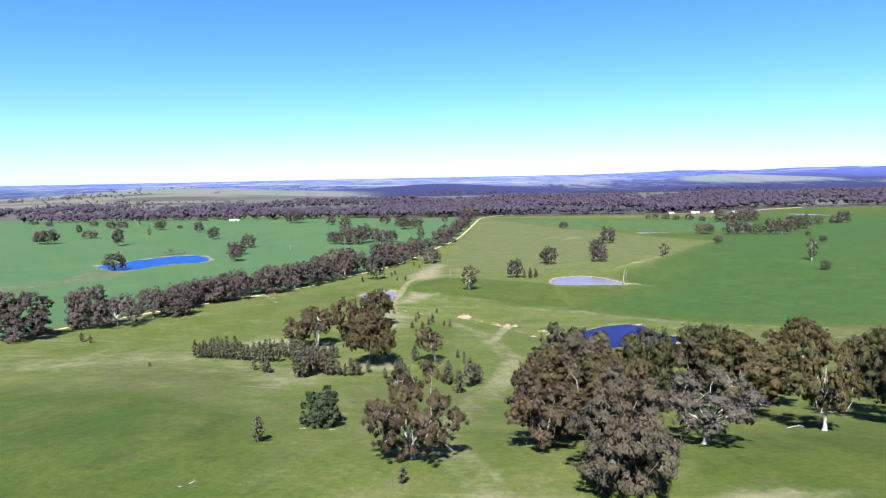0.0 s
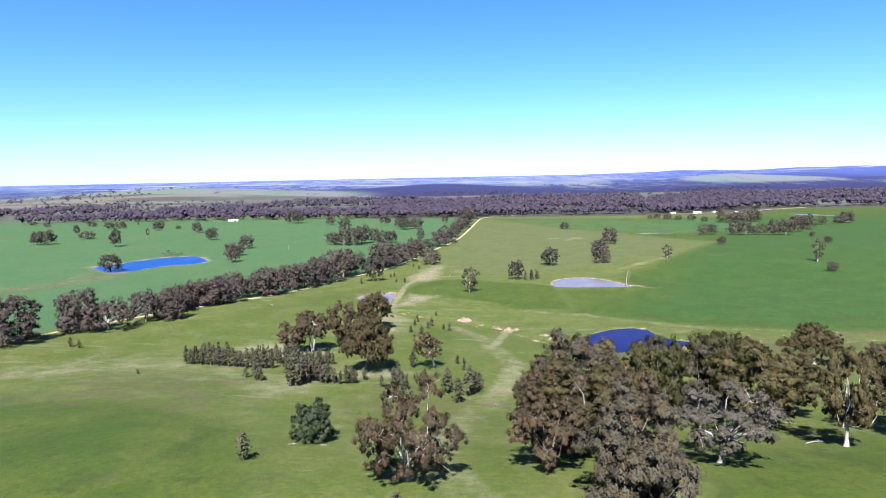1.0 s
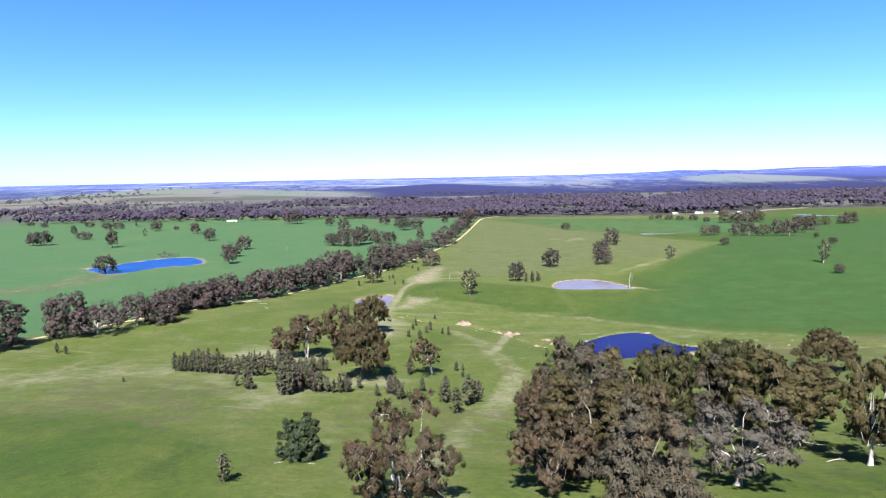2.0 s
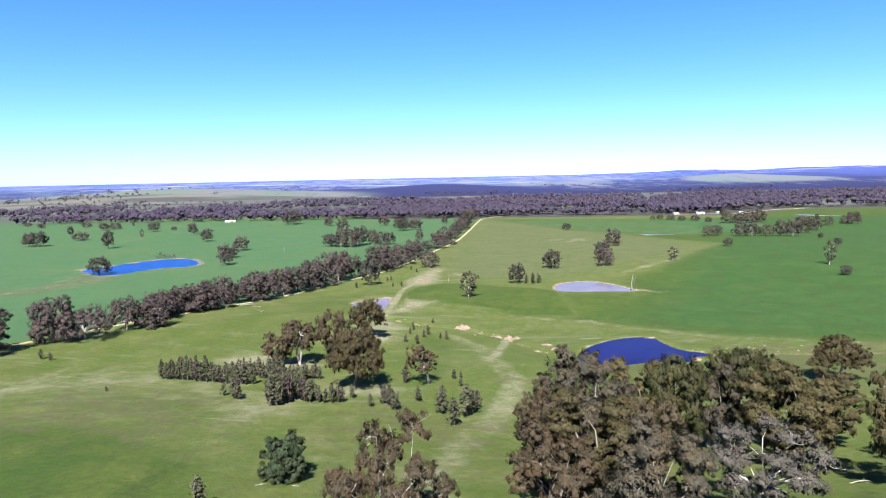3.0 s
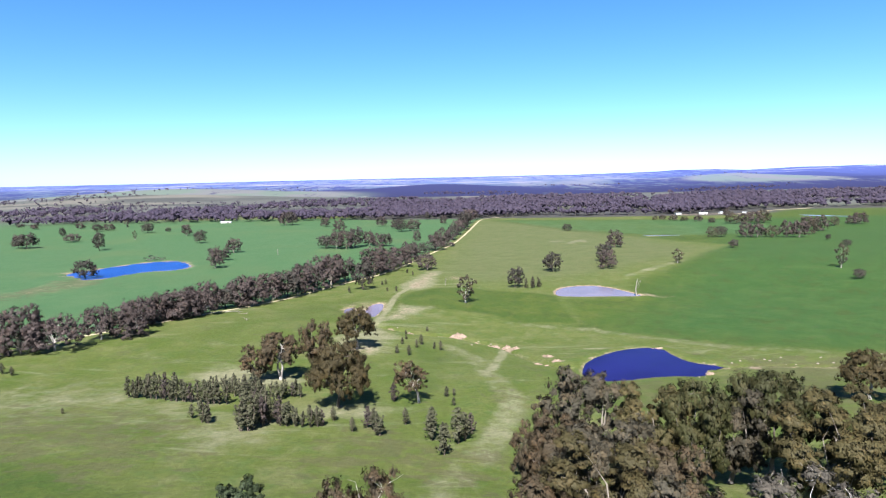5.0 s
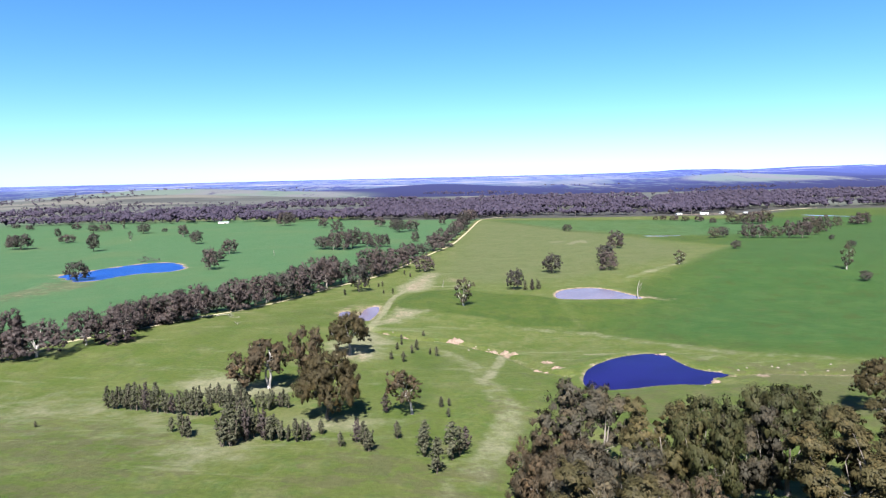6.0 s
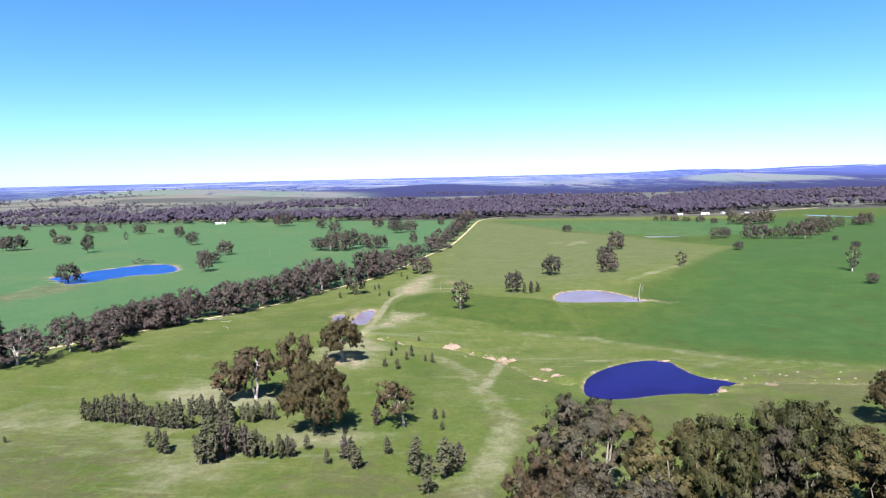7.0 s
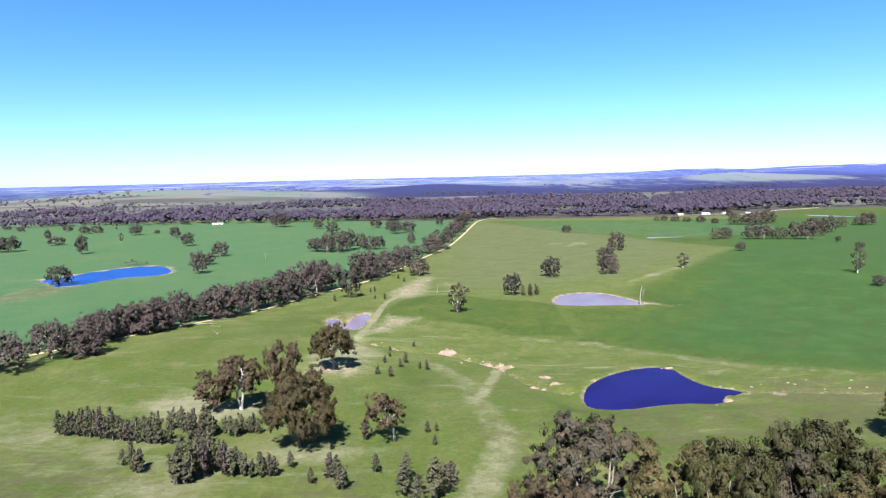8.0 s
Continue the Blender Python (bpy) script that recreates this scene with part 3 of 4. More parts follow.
def sprays(centres, radii, count, size, rng, hang, middle, half, inner=0.62, tall=1.3, lobes=None):
    """Leaf clumps round the centres, each a dense inner mass under many small blades: corners, faces, and the way in which the clump faces at each corner."""
    n = len(centres) * count
    c = np.repeat(centres, count, 0)
    r = np.repeat(radii, count)
    way = rng.normal(size=(n, 3))
    way /= np.linalg.norm(way, axis=1)[:, None]
    way[:, 2] = np.where(way[:, 2] < -0.2, -0.75 * way[:, 2], way[:, 2])  # clumps are open below
    c = c + way * (r * rng.uniform(0.62, 1.3, n))[:, None] * np.array([1.04, 1.04, tall])
    bough = 0.62 * (c - middle) / half
    if lobes is not None:
        bough = 0.75 * (c - np.repeat(lobes[:, :3], count, 0)) / np.repeat(lobes[:, 3:], count, 0) + 0.25 * (c - middle) / half
    out = 0.45 * way + bough + np.array([0, 0, 0.12]) + rng.normal(0, 0.14, (n, 3))
    out /= np.linalg.norm(out, axis=1)[:, None]
    flat = out + rng.normal(0, 0.26, (n, 3))
    flat /= np.linalg.norm(flat, axis=1)[:, None]
    along = rng.normal(size=(n, 3)) + np.array([0, 0, -hang])
    along -= flat * np.einsum("ij,ij->i", along, flat)[:, None]
    along /= np.linalg.norm(along, axis=1)[:, None]
    side = np.cross(along, flat)
    s = size * rng.uniform(0.6, 1.4, n)[:, None]
    v = np.stack([c - along * s * 0.3 - side * s * 0.22, c - along * s * 0.45 + side * s * 0.2, c + along * s * 0.58], 1).reshape(-1, 3)
    f, out = np.arange(3 * n).reshape(-1, 3), np.repeat(out, 3, 0)
    m = len(centres)
    push = rng.uniform(0.6, 1.3, (m, 6))[:, :, None] * CLUMP_V[None]
    core = (np.asarray(centres)[:, None] + push * (inner * np.asarray(radii))[:, None, None] * np.array([1.05, 1.05, tall])).reshape(-1, 3)
    bough = 0.62 * (core - middle) / half
    if lobes is not None:
        bough = 0.75 * (core - np.repeat(lobes[:, :3], 6, 0)) / np.repeat(lobes[:, 3:], 6, 0) + 0.25 * (core - middle) / half
    face = 0.45 * np.tile(CLUMP_V, (m, 1)) + bough + np.array([0, 0, 0.1])
    face /= np.linalg.norm(face, axis=1)[:, None]
    cores = (CLUMP_F[None] + 6 * np.arange(m)[:, None, None]).reshape(-1, 3) + len(v)
    return np.concatenate([v, core]), np.concatenate([f, cores]), np.concatenate([out, face])


def tree_meshes(name, seed, high, wide, clear=0.3, lobes=8, tufts=9, leaves=90, size=0.55, bark=None, leaf=None, lean=0.0, gap=0.0, hang=1.8, stems=1, thick=1.0, cone=0, dome=False, fill=1.0, limbs=False, loose=1.0, tall=1.3):
    """Trunk with limbs, and crown, of one gum tree that stands at the origin; cone: how many leaders a young tree has."""
    rng = np.random.default_rng(seed)
    verts, faces = [], []
    low = clear * high
    mid, half = np.array([lean * high, 0, (low + high) / 2]), np.array([wide / 2, wide / 2, (high - low) / 2])
    if dome:
        mid[2], half[2] = low + 0.22 * (high - low), 0.78 * (high - low)
    r0 = 0.026 * high * thick
    fork = np.array([lean * high * 0.7, 0, low + 0.10 * high])
    leaders = []
    for s in range(max(stems, cone)):
        a = rng.uniform(0, 6.28) if not cone else 2.1 * s + rng.uniform(0, 1)
        off = np.array([math.cos(a), math.sin(a), 0]) * (0 if max(stems, cone) == 1 else 0.12)
        top = fork + off * 14
        if cone:
            tall = 1.0 if s == 0 else rng.uniform(0.7, 0.95)
            top = np.array([off[0] * 2.1 * wide, off[1] * 2.1 * wide, 0.88 * high * tall])
            leaders.append((top[0], top[1], tall))
        n = 6
        pts = bent(off, top, rng, 0.05, n)
        k = 1.0 if max(stems, cone) == 1 else 0.5
        tube(verts, faces, [pts[0] - np.array([0, 0, 0.6])] + pts, [r0 * 1.7 * k, r0 * 1.35 * k] + [r0 * k * (1 - (0.15 if cone else 0.09) * i) for i in range(n - 1)], 8)
    wood = [(verts, faces)]
    centres, radii, parents = [], [], []
    for i in range(lobes):
        if limbs:
            verts, faces = [], []
            wood.append((verts, faces))
        up = (i + 0.5) / lobes
        a = i * 2.39996 + rng.uniform(-0.5, 0.5)
        zz = -0.22 + 1.12 * up if dome else -0.95 + 1.8 * up
        rr = math.sqrt(max(0.06, 1 - min(zz * zz, 0.95)))
        rr *= 0.72 + 0.28 * min(1.0, up * 1.8 + (0.6 if dome else 0))
        way = np.array([math.cos(a) * rr, math.sin(a) * rr, zz])
        c = mid + way * half * ((rng.uniform(0.6, 0.78) if dome else rng.uniform(0.56, 0.84)) if loose == 1 else rng.uniform(0.3, 0.5 + 0.3 * loose))
        r = (0.25 + 0.15 * rng.uniform()) * min(half[0], half[2] * 1.1) * (8 / lobes) ** 0.3 * (1.08 if dome else 1)
        if cone:
            ox, oy, tall = leaders[i % cone]
            up = (i // cone + 0.5) / math.ceil(lobes / cone)
            w = 0.5 * wide * np.interp(up, [0, 0.28, 0.62, 1], [0.62, 1.0, 0.72, 0.2]) * (1 if cone == 1 else 0.68)
            z = low + (high * tall - low) * (0.05 + 0.92 * up)
            d = w * rng.uniform(0.25, 0.6)
            c = np.array([ox * z / high + math.cos(a) * d, oy * z / high + math.sin(a) * d, z])
            r = 0.6 * w
        pts = bent(np.array([0, 0, max(0.3, c[2] - 0.9)]) if cone else fork, c, rng, 0.12, 5, 0.06)
        tube(verts, faces, pts, [r0 * f for f in ((0.3, 0.24, 0.18, 0.12, 0.06) if cone else (0.42, 0.28, 0.16, 0.08, 0.03))], 6)
        for j in range(tufts):
            d = rng.normal(size=3)
            d[2] += 0.35
            d /= np.linalg.norm(d)
            t = c + d * r * rng.uniform(0.35, 1.15) * np.array([0.9, 0.9, 1.5] if cone else [1.15, 1.15, 0.85])
            if rng.uniform() < gap:
                if j % 3:
                    continue
                tube(verts, faces, bent(c, t + d * r * 0.5, rng, 0.12, 4), [r0 * f for f in (0.07, 0.05, 0.03, 0.01)], 4)
                continue
            if j % 5 == 0:
                tube(verts, faces, bent(c, t, rng, 0.1, 3), [r0 * f for f in (0.085, 0.055, 0.02)], 4)
            centres.append(t)
            parents.append((*c, r))
            radii.append(r * rng.uniform(0.17, 0.36) * fill)
    cv, blades, face = sprays(np.array(centres), np.array(radii), leaves, size, rng, hang, mid, half, tall=tall, lobes=np.array(parents))
    # bring the crown to its full height and spread
    axis = np.array([lean * high, 0, 0])
    grow = np.array([wide / 2 / np.percentile(np.hypot(*(cv - axis)[:, :2].T), 97)] * 2 + [1])
    cv = (cv - axis) * grow + axis
    wood = [((np.array(v) - axis) * grow + axis, np.array(f)) for v, f in wood]
    bottom, peak = np.percentile(cv[:, 2], 1.5), np.percentile(cv[:, 2], 99.7)
    for p in [cv] + [v for v, _ in wood]:
        p[:, 2] = np.interp(p[:, 2], [-2, 0, max(bottom, 0.2), peak, peak + 3], [-2, 0, max(low, 0.15), high, high + 3])
    cv[:, 2] = np.maximum(cv[:, 2], 0.25)
    trunk = [mesh_from(name + "_wood", v, f, bark, True) for v, f in wood]
    crown = mesh_from(name + "_leaves", cv, blades, leaf, True)
    crown.normals_split_custom_set_from_vertices(face)
    return trunk, crown


def part(name, me, parent, label=""):
    ob = new(name, me)
    ob.parent = parent
    return tagged(ob, label) if label else ob


def spot(x, y, turn=0.0, wide=1.0, high=1.0, sink=0.0):
    return Matrix.LocRotScale((x, y, height(x, y) - sink), Euler((0, 0, turn)), (wide, wide, high))


class Kind:
    """A kind of tree: built once, then copied to its places."""

    def __init__(self, name, seed, high, wide, **rest):
        self.name, self.high, self.wide = name, high, wide
        self.meshes = tree_meshes(name, seed, high, wide, **rest)
        self.root = None

    def stand(self, x, y, high, wide, label, group, category="tree", turn=None):
        rng = np.random.default_rng(int(abs(x * 13.7 + y * 7.9)))
        m = spot(x, y, rng.uniform(0, 6.28) if turn is None else turn, wide / self.wide, high / self.high, 0.15)
        if self.root is None:
            self.root = new(self.name)
            self.root.empty_display_size = 0.5
            trunk = part("trunk", self.meshes[0][0], self.root)
            for me in self.meshes[0][1:]:
                part("limb", me, trunk)
            part("crown", self.meshes[1], self.root)
            tagged(self.root, label, category, group)
            self.root.matrix_basis = m
            return self.root
        s = self.root.scale.copy()
        ob = copy_thing(self.root, m @ Matrix.Diagonal((1 / s[0], 1 / s[1], 1 / s[2], 1)))
        return tagged(ob, label, category, group)


BIG = dict(lobes=18, tufts=27, leaves=58, size=0.34, bark=BARK, fill=1.0)
gum_a = Kind("gum_tree", 11, 18, 16, leaf=LEAF, clear=0.2, **BIG)
gum_b = Kind("gum_tree", 23, 20, 14, leaf=LEAF_GOLD, clear=0.17, **BIG)
gum_c = Kind("gum_tree", 37, 20, 14, leaf=LEAF_GREY, clear=0.2, **BIG)
gum_d = Kind("gum_tree", 41, 17, 16, leaf=LEAF_RUSSET, clear=0.19, **BIG)
gum_dense = Kind("gum_tree", 47, 18.8, 18.5, leaf=LEAF_BRONZE, clear=0.27, thick=1.1, dome=True, **{**BIG, "lobes": 24})
gum_tall = Kind("gum_tree", 29, 21.5, 13.5, leaf=LEAF_GOLD, limbs=True, clear=0.24, thick=0.9, **{**BIG, "bark": BARK_WHITE})
gum_bare = Kind("gum_tree", 53, 13.5, 15, leaf=LEAF_SILVER, limbs=True, clear=0.22, thick=1.3, lobes=18, tufts=30, leaves=42, size=0.30, bark=BARK_WHITE, gap=0.34)
gum_open = Kind("gum_tree", 59, 13.3, 10, leaf=LEAF_RUSSET, limbs=True, clear=0.34, lobes=11, tufts=24, leaves=55, size=0.32, bark=BARK_WHITE, gap=0.25, lean=-0.17, thick=0.95, fill=0.9, dome=True)
gum_low = Kind("gum_tree", 61, 14, 14, leaf=LEAF_GREY, clear=0.02, stems=6, loose=0.9, **{**BIG, "lobes": 24, "leaves": 60, "size": 0.29})
gum_front = Kind("gum_tree", 71, 15.5, 20, leaf=LEAF_RUSSET, clear=0.10, lobes=15, tufts=30, leaves=88, size=0.27, bark=BARK_WHITE, gap=0.16, lean=-0.05, thick=1.3, fill=0.98, limbs=True)
gum_umbrella = Kind("gum_tree", 83, 14, 15, leaf=LEAF_BRONZE, limbs=True, clear=0.36, thick=1.2, dome=True, **{**BIG, "bark": BARK_WHITE})
gum_white = Kind("gum_tree", 89, 16, 14, leaf=LEAF_RUSSET, limbs=True, clear=0.38, thick=2.0, stems=2, dome=True, **{**BIG, "bark": BARK_WHITE})
ROUND = dict(lobes=24, tufts=20, leaves=26, size=0.5, dome=True, fill=1.05, thick=1.1, hang=0.5, tall=0.95)
row_a = Kind("gum_tree", 91, 17, 24, leaf=LEAF_BROWN, clear=0.2, bark=BARK_WHITE, **ROUND)
row_b = Kind("gum_tree", 93, 15, 19, leaf=LEAF_BROWN, clear=0.06, bark=BARK, **ROUND)
MID = dict(lobes=15, tufts=16, leaves=14, size=0.64, bark=BARK_DARK, dome=True, fill=1.25, hang=0.4, tall=0.95)
mid_a = Kind("gum_tree", 101, 16, 16, leaf=LEAF_BROWN, clear=0.12, **MID)
mid_b = Kind("gum_tree", 103, 16, 16, leaf=LEAF_DARK, clear=0.19, **MID)
mid_c = Kind("gum_tree", 107, 16, 16, leaf=LEAF_BROWN, clear=0.17, **{**MID, "bark": BARK})
mid_d = Kind("gum_tree", 109, 16, 16, leaf=LEAF_GREY, clear=0.12, gap=0.15, **MID)
bush = Kind("shrub", 127, 7.5, 8.5, leaf=LEAF_GREEN, clear=0.06, lobes=18, tufts=18, leaves=70, size=0.30, bark=BARK_DARK, hang=0.1, fill=1.15, dome=True)
thin = Kind("gum_tree", 131, 16, 10, leaf=LEAF_GREY, clear=0.15, lobes=9, tufts=20, leaves=20, size=0.55, bark=BARK_WHITE, gap=0.3, thick=1.1)
young = [Kind("sapling", 140 + k, 6, 3.2, leaf=LEAF_YOUNG if k != 2 else LEAF_BROWN, clear=0.14, lobes=(13, 18, 14, 21)[k], tufts=7, leaves=20, size=0.30, bark=BARK_DARK, hang=-0.9, thick=0.8, cone=(1, 2, 1, 3)[k], fill=1.2) for k in range(4)]

GROVE = "grove of tall gums"
NEAR_TREES = [
    (gum_front, -7.6, 97.5, 15.5, 18, "broad brown-leaved gum with a pale forked trunk", "paddock trees"),
    (gum_bare, 44.3, 106.5, 14, 15, "half-bare gum with bleached white limbs", GROVE),
    (gum_tall, 72.6, 117.5, 19.5, 9.5, "tall gum with a thick pale trunk, in a grove", GROVE),
    (gum_low, 22.9, 84.8, 13, 13.2, "low grey-leaved gum with many stems", GROVE),
    (gum_d, 14.6, 103.5, 13.5, 11.5, "brown-leaved gum with a drooping crown at the grove's edge", GROVE),
    (gum_c, 29.0, 101.0, 15, 11.5, "grey-leaved gum with a drooping crown in a dense grove", GROVE),
    (gum_b, 21.0, 112.0, 17, 14, "dense golden-leaved gum at the grove's edge", GROVE),
    (gum_d, 19.0, 131.0, 16, 10.5, "brown-leaved gum in a dense grove", GROVE),
    (gum_c, 24.5, 122.0, 19, 13, "grey-leaved gum in a dense grove", GROVE),
    (gum_d, 31.0, 117.0, 16, 11.5, "brown-leaved gum in a dense grove", GROVE),
    (gum_b, 40.4, 151.0, 20.5, 13, "golden-leaved gum in a dense grove", GROVE),
    (gum_a, 47.0, 145.5, 21, 13, "olive green gum in a dense grove", GROVE),
    (gum_c, 57.0, 152.0, 19.5, 12.5, "grey-leaved gum in a dense grove", GROVE),
    (gum_a, 67.0, 155.5, 21, 15.5, "olive green gum in a dense grove", GROVE),
    (gum_b, 64.5, 135.0, 19, 16, "golden-leaved gum in a dense grove", GROVE),
    (gum_b, 77.6, 147.0, 18, 14.5, "golden-leaved gum in a dense grove", GROVE),
    (gum_c, 32.3, 167.0, 22.3, 17, "tall grey-green gum with bleached limbs beside the dam", GROVE),
    (gum_d, 24.0, 153.0, 15.5, 10, "brown-leaved gum at the grove's edge", GROVE),
    (gum_d, 19.5, 158.0, 12, 7.5, "small brown-leaved gum at the grove's edge", GROVE),
    (gum_a, 90.0, 122.0, 19, 15, "olive green gum in a dense grove", GROVE),
    (gum_d, 104.0, 146.0, 17, 14, "brown-leaved gum in a dense grove", GROVE),
    (gum_umbrella, 117.0, 200.0, 13.5, 15, "umbrella-shaped gum with a pale forked trunk", "paddock trees"),
]
for kind, x, y, high, wide, label, group in NEAR_TREES:
    kind.stand(x, y, high, wide * (1.15 if group == GROVE else 1.0), label, group)
bush.stand(-27.8, 123.0, 7.5, 8.8, "dense dark green round shrub over dead branches", "", "shrub")

MIDDLE_TREES = [
    (gum_white, -52.5, 235.0, 16.6, 14.0, "grey gum with a split white trunk"), (gum_d, -60.0, 233.5, 12.0, 11, "low dark gum beside dry grass"),
    (gum_d, -42.9, 247.5, 18.7, 11.5, "tall slim gum with reddish-brown leaves"), (gum_dense, -27.7, 204.0, 18.8, 16.8, "large bronze-leaved gum with a dark shadow"),
    (gum_umbrella, -33.7, 277.5, 16.9, 15.6, "umbrella-shaped gum on bare ground"), (gum_open, -5.8, 208.8, 13.3, 10.0, "sparse gum with a leaning white trunk"),
    (thin, 13.4, 388.3, 17.0, 12.6, "half-dead gum with bare white branches"), (mid_b, 47.7, 436.2, 14.2, 11.7, "dark gum in open pasture"),
    (mid_b, 83.5, 502.0, 15.0, 16.2, "round dark gum in open pasture"), (mid_a, 126.3, 504.1, 15, 16.3, "round reddish gum in open pasture"),
    (mid_a, 168.4, 637.6, 18.0, 18.0, "round reddish gum in open pasture"), (mid_b, 132.5, 540.7, 15.9, 14.2, "dark gum in open pasture"),
    (thin, 182.1, 509.5, 11.9, 9.2, "small pale gum in green crop"), (thin, 266.1, 443.8, 17.6, 8.7, "thin half-dead gum in green crop"),
    (mid_b, 348.4, 563.8, 6.2, 8.3, "small dark gum in green crop"), (mid_b, 253.2, 406.4, 6.5, 7.6, "small round gum in green crop"),
    (mid_b, 261.0, 586.4, 8.0, 9.7, "small round gum in green crop"), (mid_d, 303, 727, 12.7, 14, "dark gum in green crop"), (mid_b, 315, 730, 12.7, 14, "dark gum in green crop"),
    (thin, -535.4, 1063.8, 15.3, 9.3, "thin half-dead gum in green crop"), (thin, -427, 876.1, 13.9, 6.5, "thin half-dead gum in green crop"),
    (mid_b, 379.8, 641.0, 6.0, 5.9, "small dark gum in green crop"), (mid_b, 165.6, 857.4, 9.8, 13.2, "small dark gum in open pasture"),
]
for kind, x, y, high, wide, label in MIDDLE_TREES:
    kind.stand(x, y, high, wide, label, "paddock trees", turn=0.0 if kind is gum_open else None)

ROW = [
    (-172, 238, 18.5, 25), (-160, 266, 16.6, 20), (-150, 270, 15.0, 20), (-142.8, 289.4, 13.3, 16.5), (-132.2, 292.8, 11.9, 14.7), (-139.4, 312.7, 14.6, 18.2),
    (-137.5, 331.2, 12.1, 13.3), (-130.9, 338.0, 16.1, 20), (-122.5, 346.5, 13.0, 13.9), (-126.8, 366.2, 15.7, 12.0), (-120.4, 372.8, 13.4, 15.9), (-113.3, 377.6, 14.7, 17.2),
    (-107.9, 385.5, 18.1, 16.1), (-103.4, 404, 17.6, 17.0), (-97.2, 416, 15.8, 15.4), (-91.6, 430, 21.0, 18.4), (-85.2, 447, 20.5, 17.5), (-79.5, 468, 21.5, 19.3),
    (-72.3, 487, 19.0, 16.5), (-54.7, 520, 20.5, 22), (-46.0, 538, 20, 21),
]
ROW += [(0.5 * (a[0] + b[0]) - 3.5, 0.5 * (a[1] + b[1]) + 1.5, 0.46 * (a[2] + b[2]), 0.5 * (a[3] + b[3])) for a, b in zip(ROW[5:], ROW[6:])][::2]
ROW_FAR = [
    (-38, 560, 18.2, 19.9), (-31, 590, 16.8, 18.7), (-23, 622, 15.5, 19.1), (-8.6, 668, 15.8, 20.8), (0.0, 700, 20.4, 21.0), (10.7, 765, 18.6, 16.7), (18, 830, 17.4, 16.5),
    (25, 885, 18.7, 17.6), (31, 940, 22, 20), (38, 1010, 22, 20), (48, 1075, 20, 20), (-54.0, 446, 17.0, 12.7), (-13.7, 538, 14.4, 15),
]
LEFT_TREES = [
    (-520.5, 793.9, 18, 25.7), (-535, 800, 15, 20), (-284.1, 516.9, 16.4, 17.6), (-198.0, 562.4, 16.2, 15.7), (-210.8, 613.2, 10.5, 15.2), (-222.7, 680.9, 15.3, 18.3),
    (-403.3, 746.4, 18.2, 15.8), (-507.9, 865.7, 12.2, 20.8), (-561.6, 931.3, 13.2, 11.2), (-614.8, 1063.9, 9.5, 14.8), (-555.6, 1010.8, 12.6, 19.3), (-544.9, 1026.3, 9.2, 21.4),
    (-455.4, 970.0, 14.7, 20.1), (-370.9, 912.6, 16.2, 17.3), (-308.0, 804.2, 14.1, 16.4), (-429.3, 982.9, 7.0, 10.2), (-253, 1050, 20, 22), (-265, 1053, 20, 22), (-754, 1120, 8, 15), (-700, 1074, 8, 13),
]
CROP_TREES = [
    (-187.2, 1001.5, 14.3, 17.4), (-151.9, 918.4, 14.7, 20.6), (-130.3, 708.4, 15.0, 19), (-117, 700, 17, 19), (-106, 698, 19, 20), (-98.0, 709, 22, 22),
    (-84.9, 729.2, 14.0, 14.8), (-74, 716.3, 14.9, 17), (-64, 718, 13, 14), (-98.4, 987.4, 14.1, 17.1), (-72.8, 941.6, 15.1, 16.3), (-60.2, 886.3, 15.7, 19.8),
    (-44.2, 899.5, 15.9, 21.7), (-32.1, 763.2, 12.0, 11.7), (-29.7, 1113.2, 12.0, 8.7), (-1.5, 1001.5, 14.3, 13.9),
]
RIGHT_TREES = [
    (333.3, 711.6, 14.8, 18), (343.7, 706.3, 13.5, 16.6), (355.7, 699.9, 13.3, 16.5), (367.8, 693.2, 15.6, 17.5), (378.6, 686.9, 16.6, 19), (416.3, 729.7, 16.5, 18.5),
    (456.9, 780.0, 16.4, 19.9), (494.3, 869.9, 13.8, 19.4), (525.2, 860.1, 12.1, 14.7), (558.3, 876.6, 10.8, 15.0), (572.8, 881.3, 17.1, 24), (412.7, 918.4, 14.7, 20.6),
    (430.4, 914.2, 16.2, 22), (444.8, 911.5, 17.8, 20.4), (463.3, 924.4, 16.4, 19.1), (394.5, 940.0, 8.4, 13.0), (383.5, 962.2, 8.6, 13.3), (367.1, 973.3, 6.9, 13.5),
    (355.2, 986.4, 8.8, 15.4), (342.8, 999.6, 7.1, 10.4), (332.8, 1003.1, 7.2, 10.4), (473.5, 1067.2, 11.5, 11.1),
]
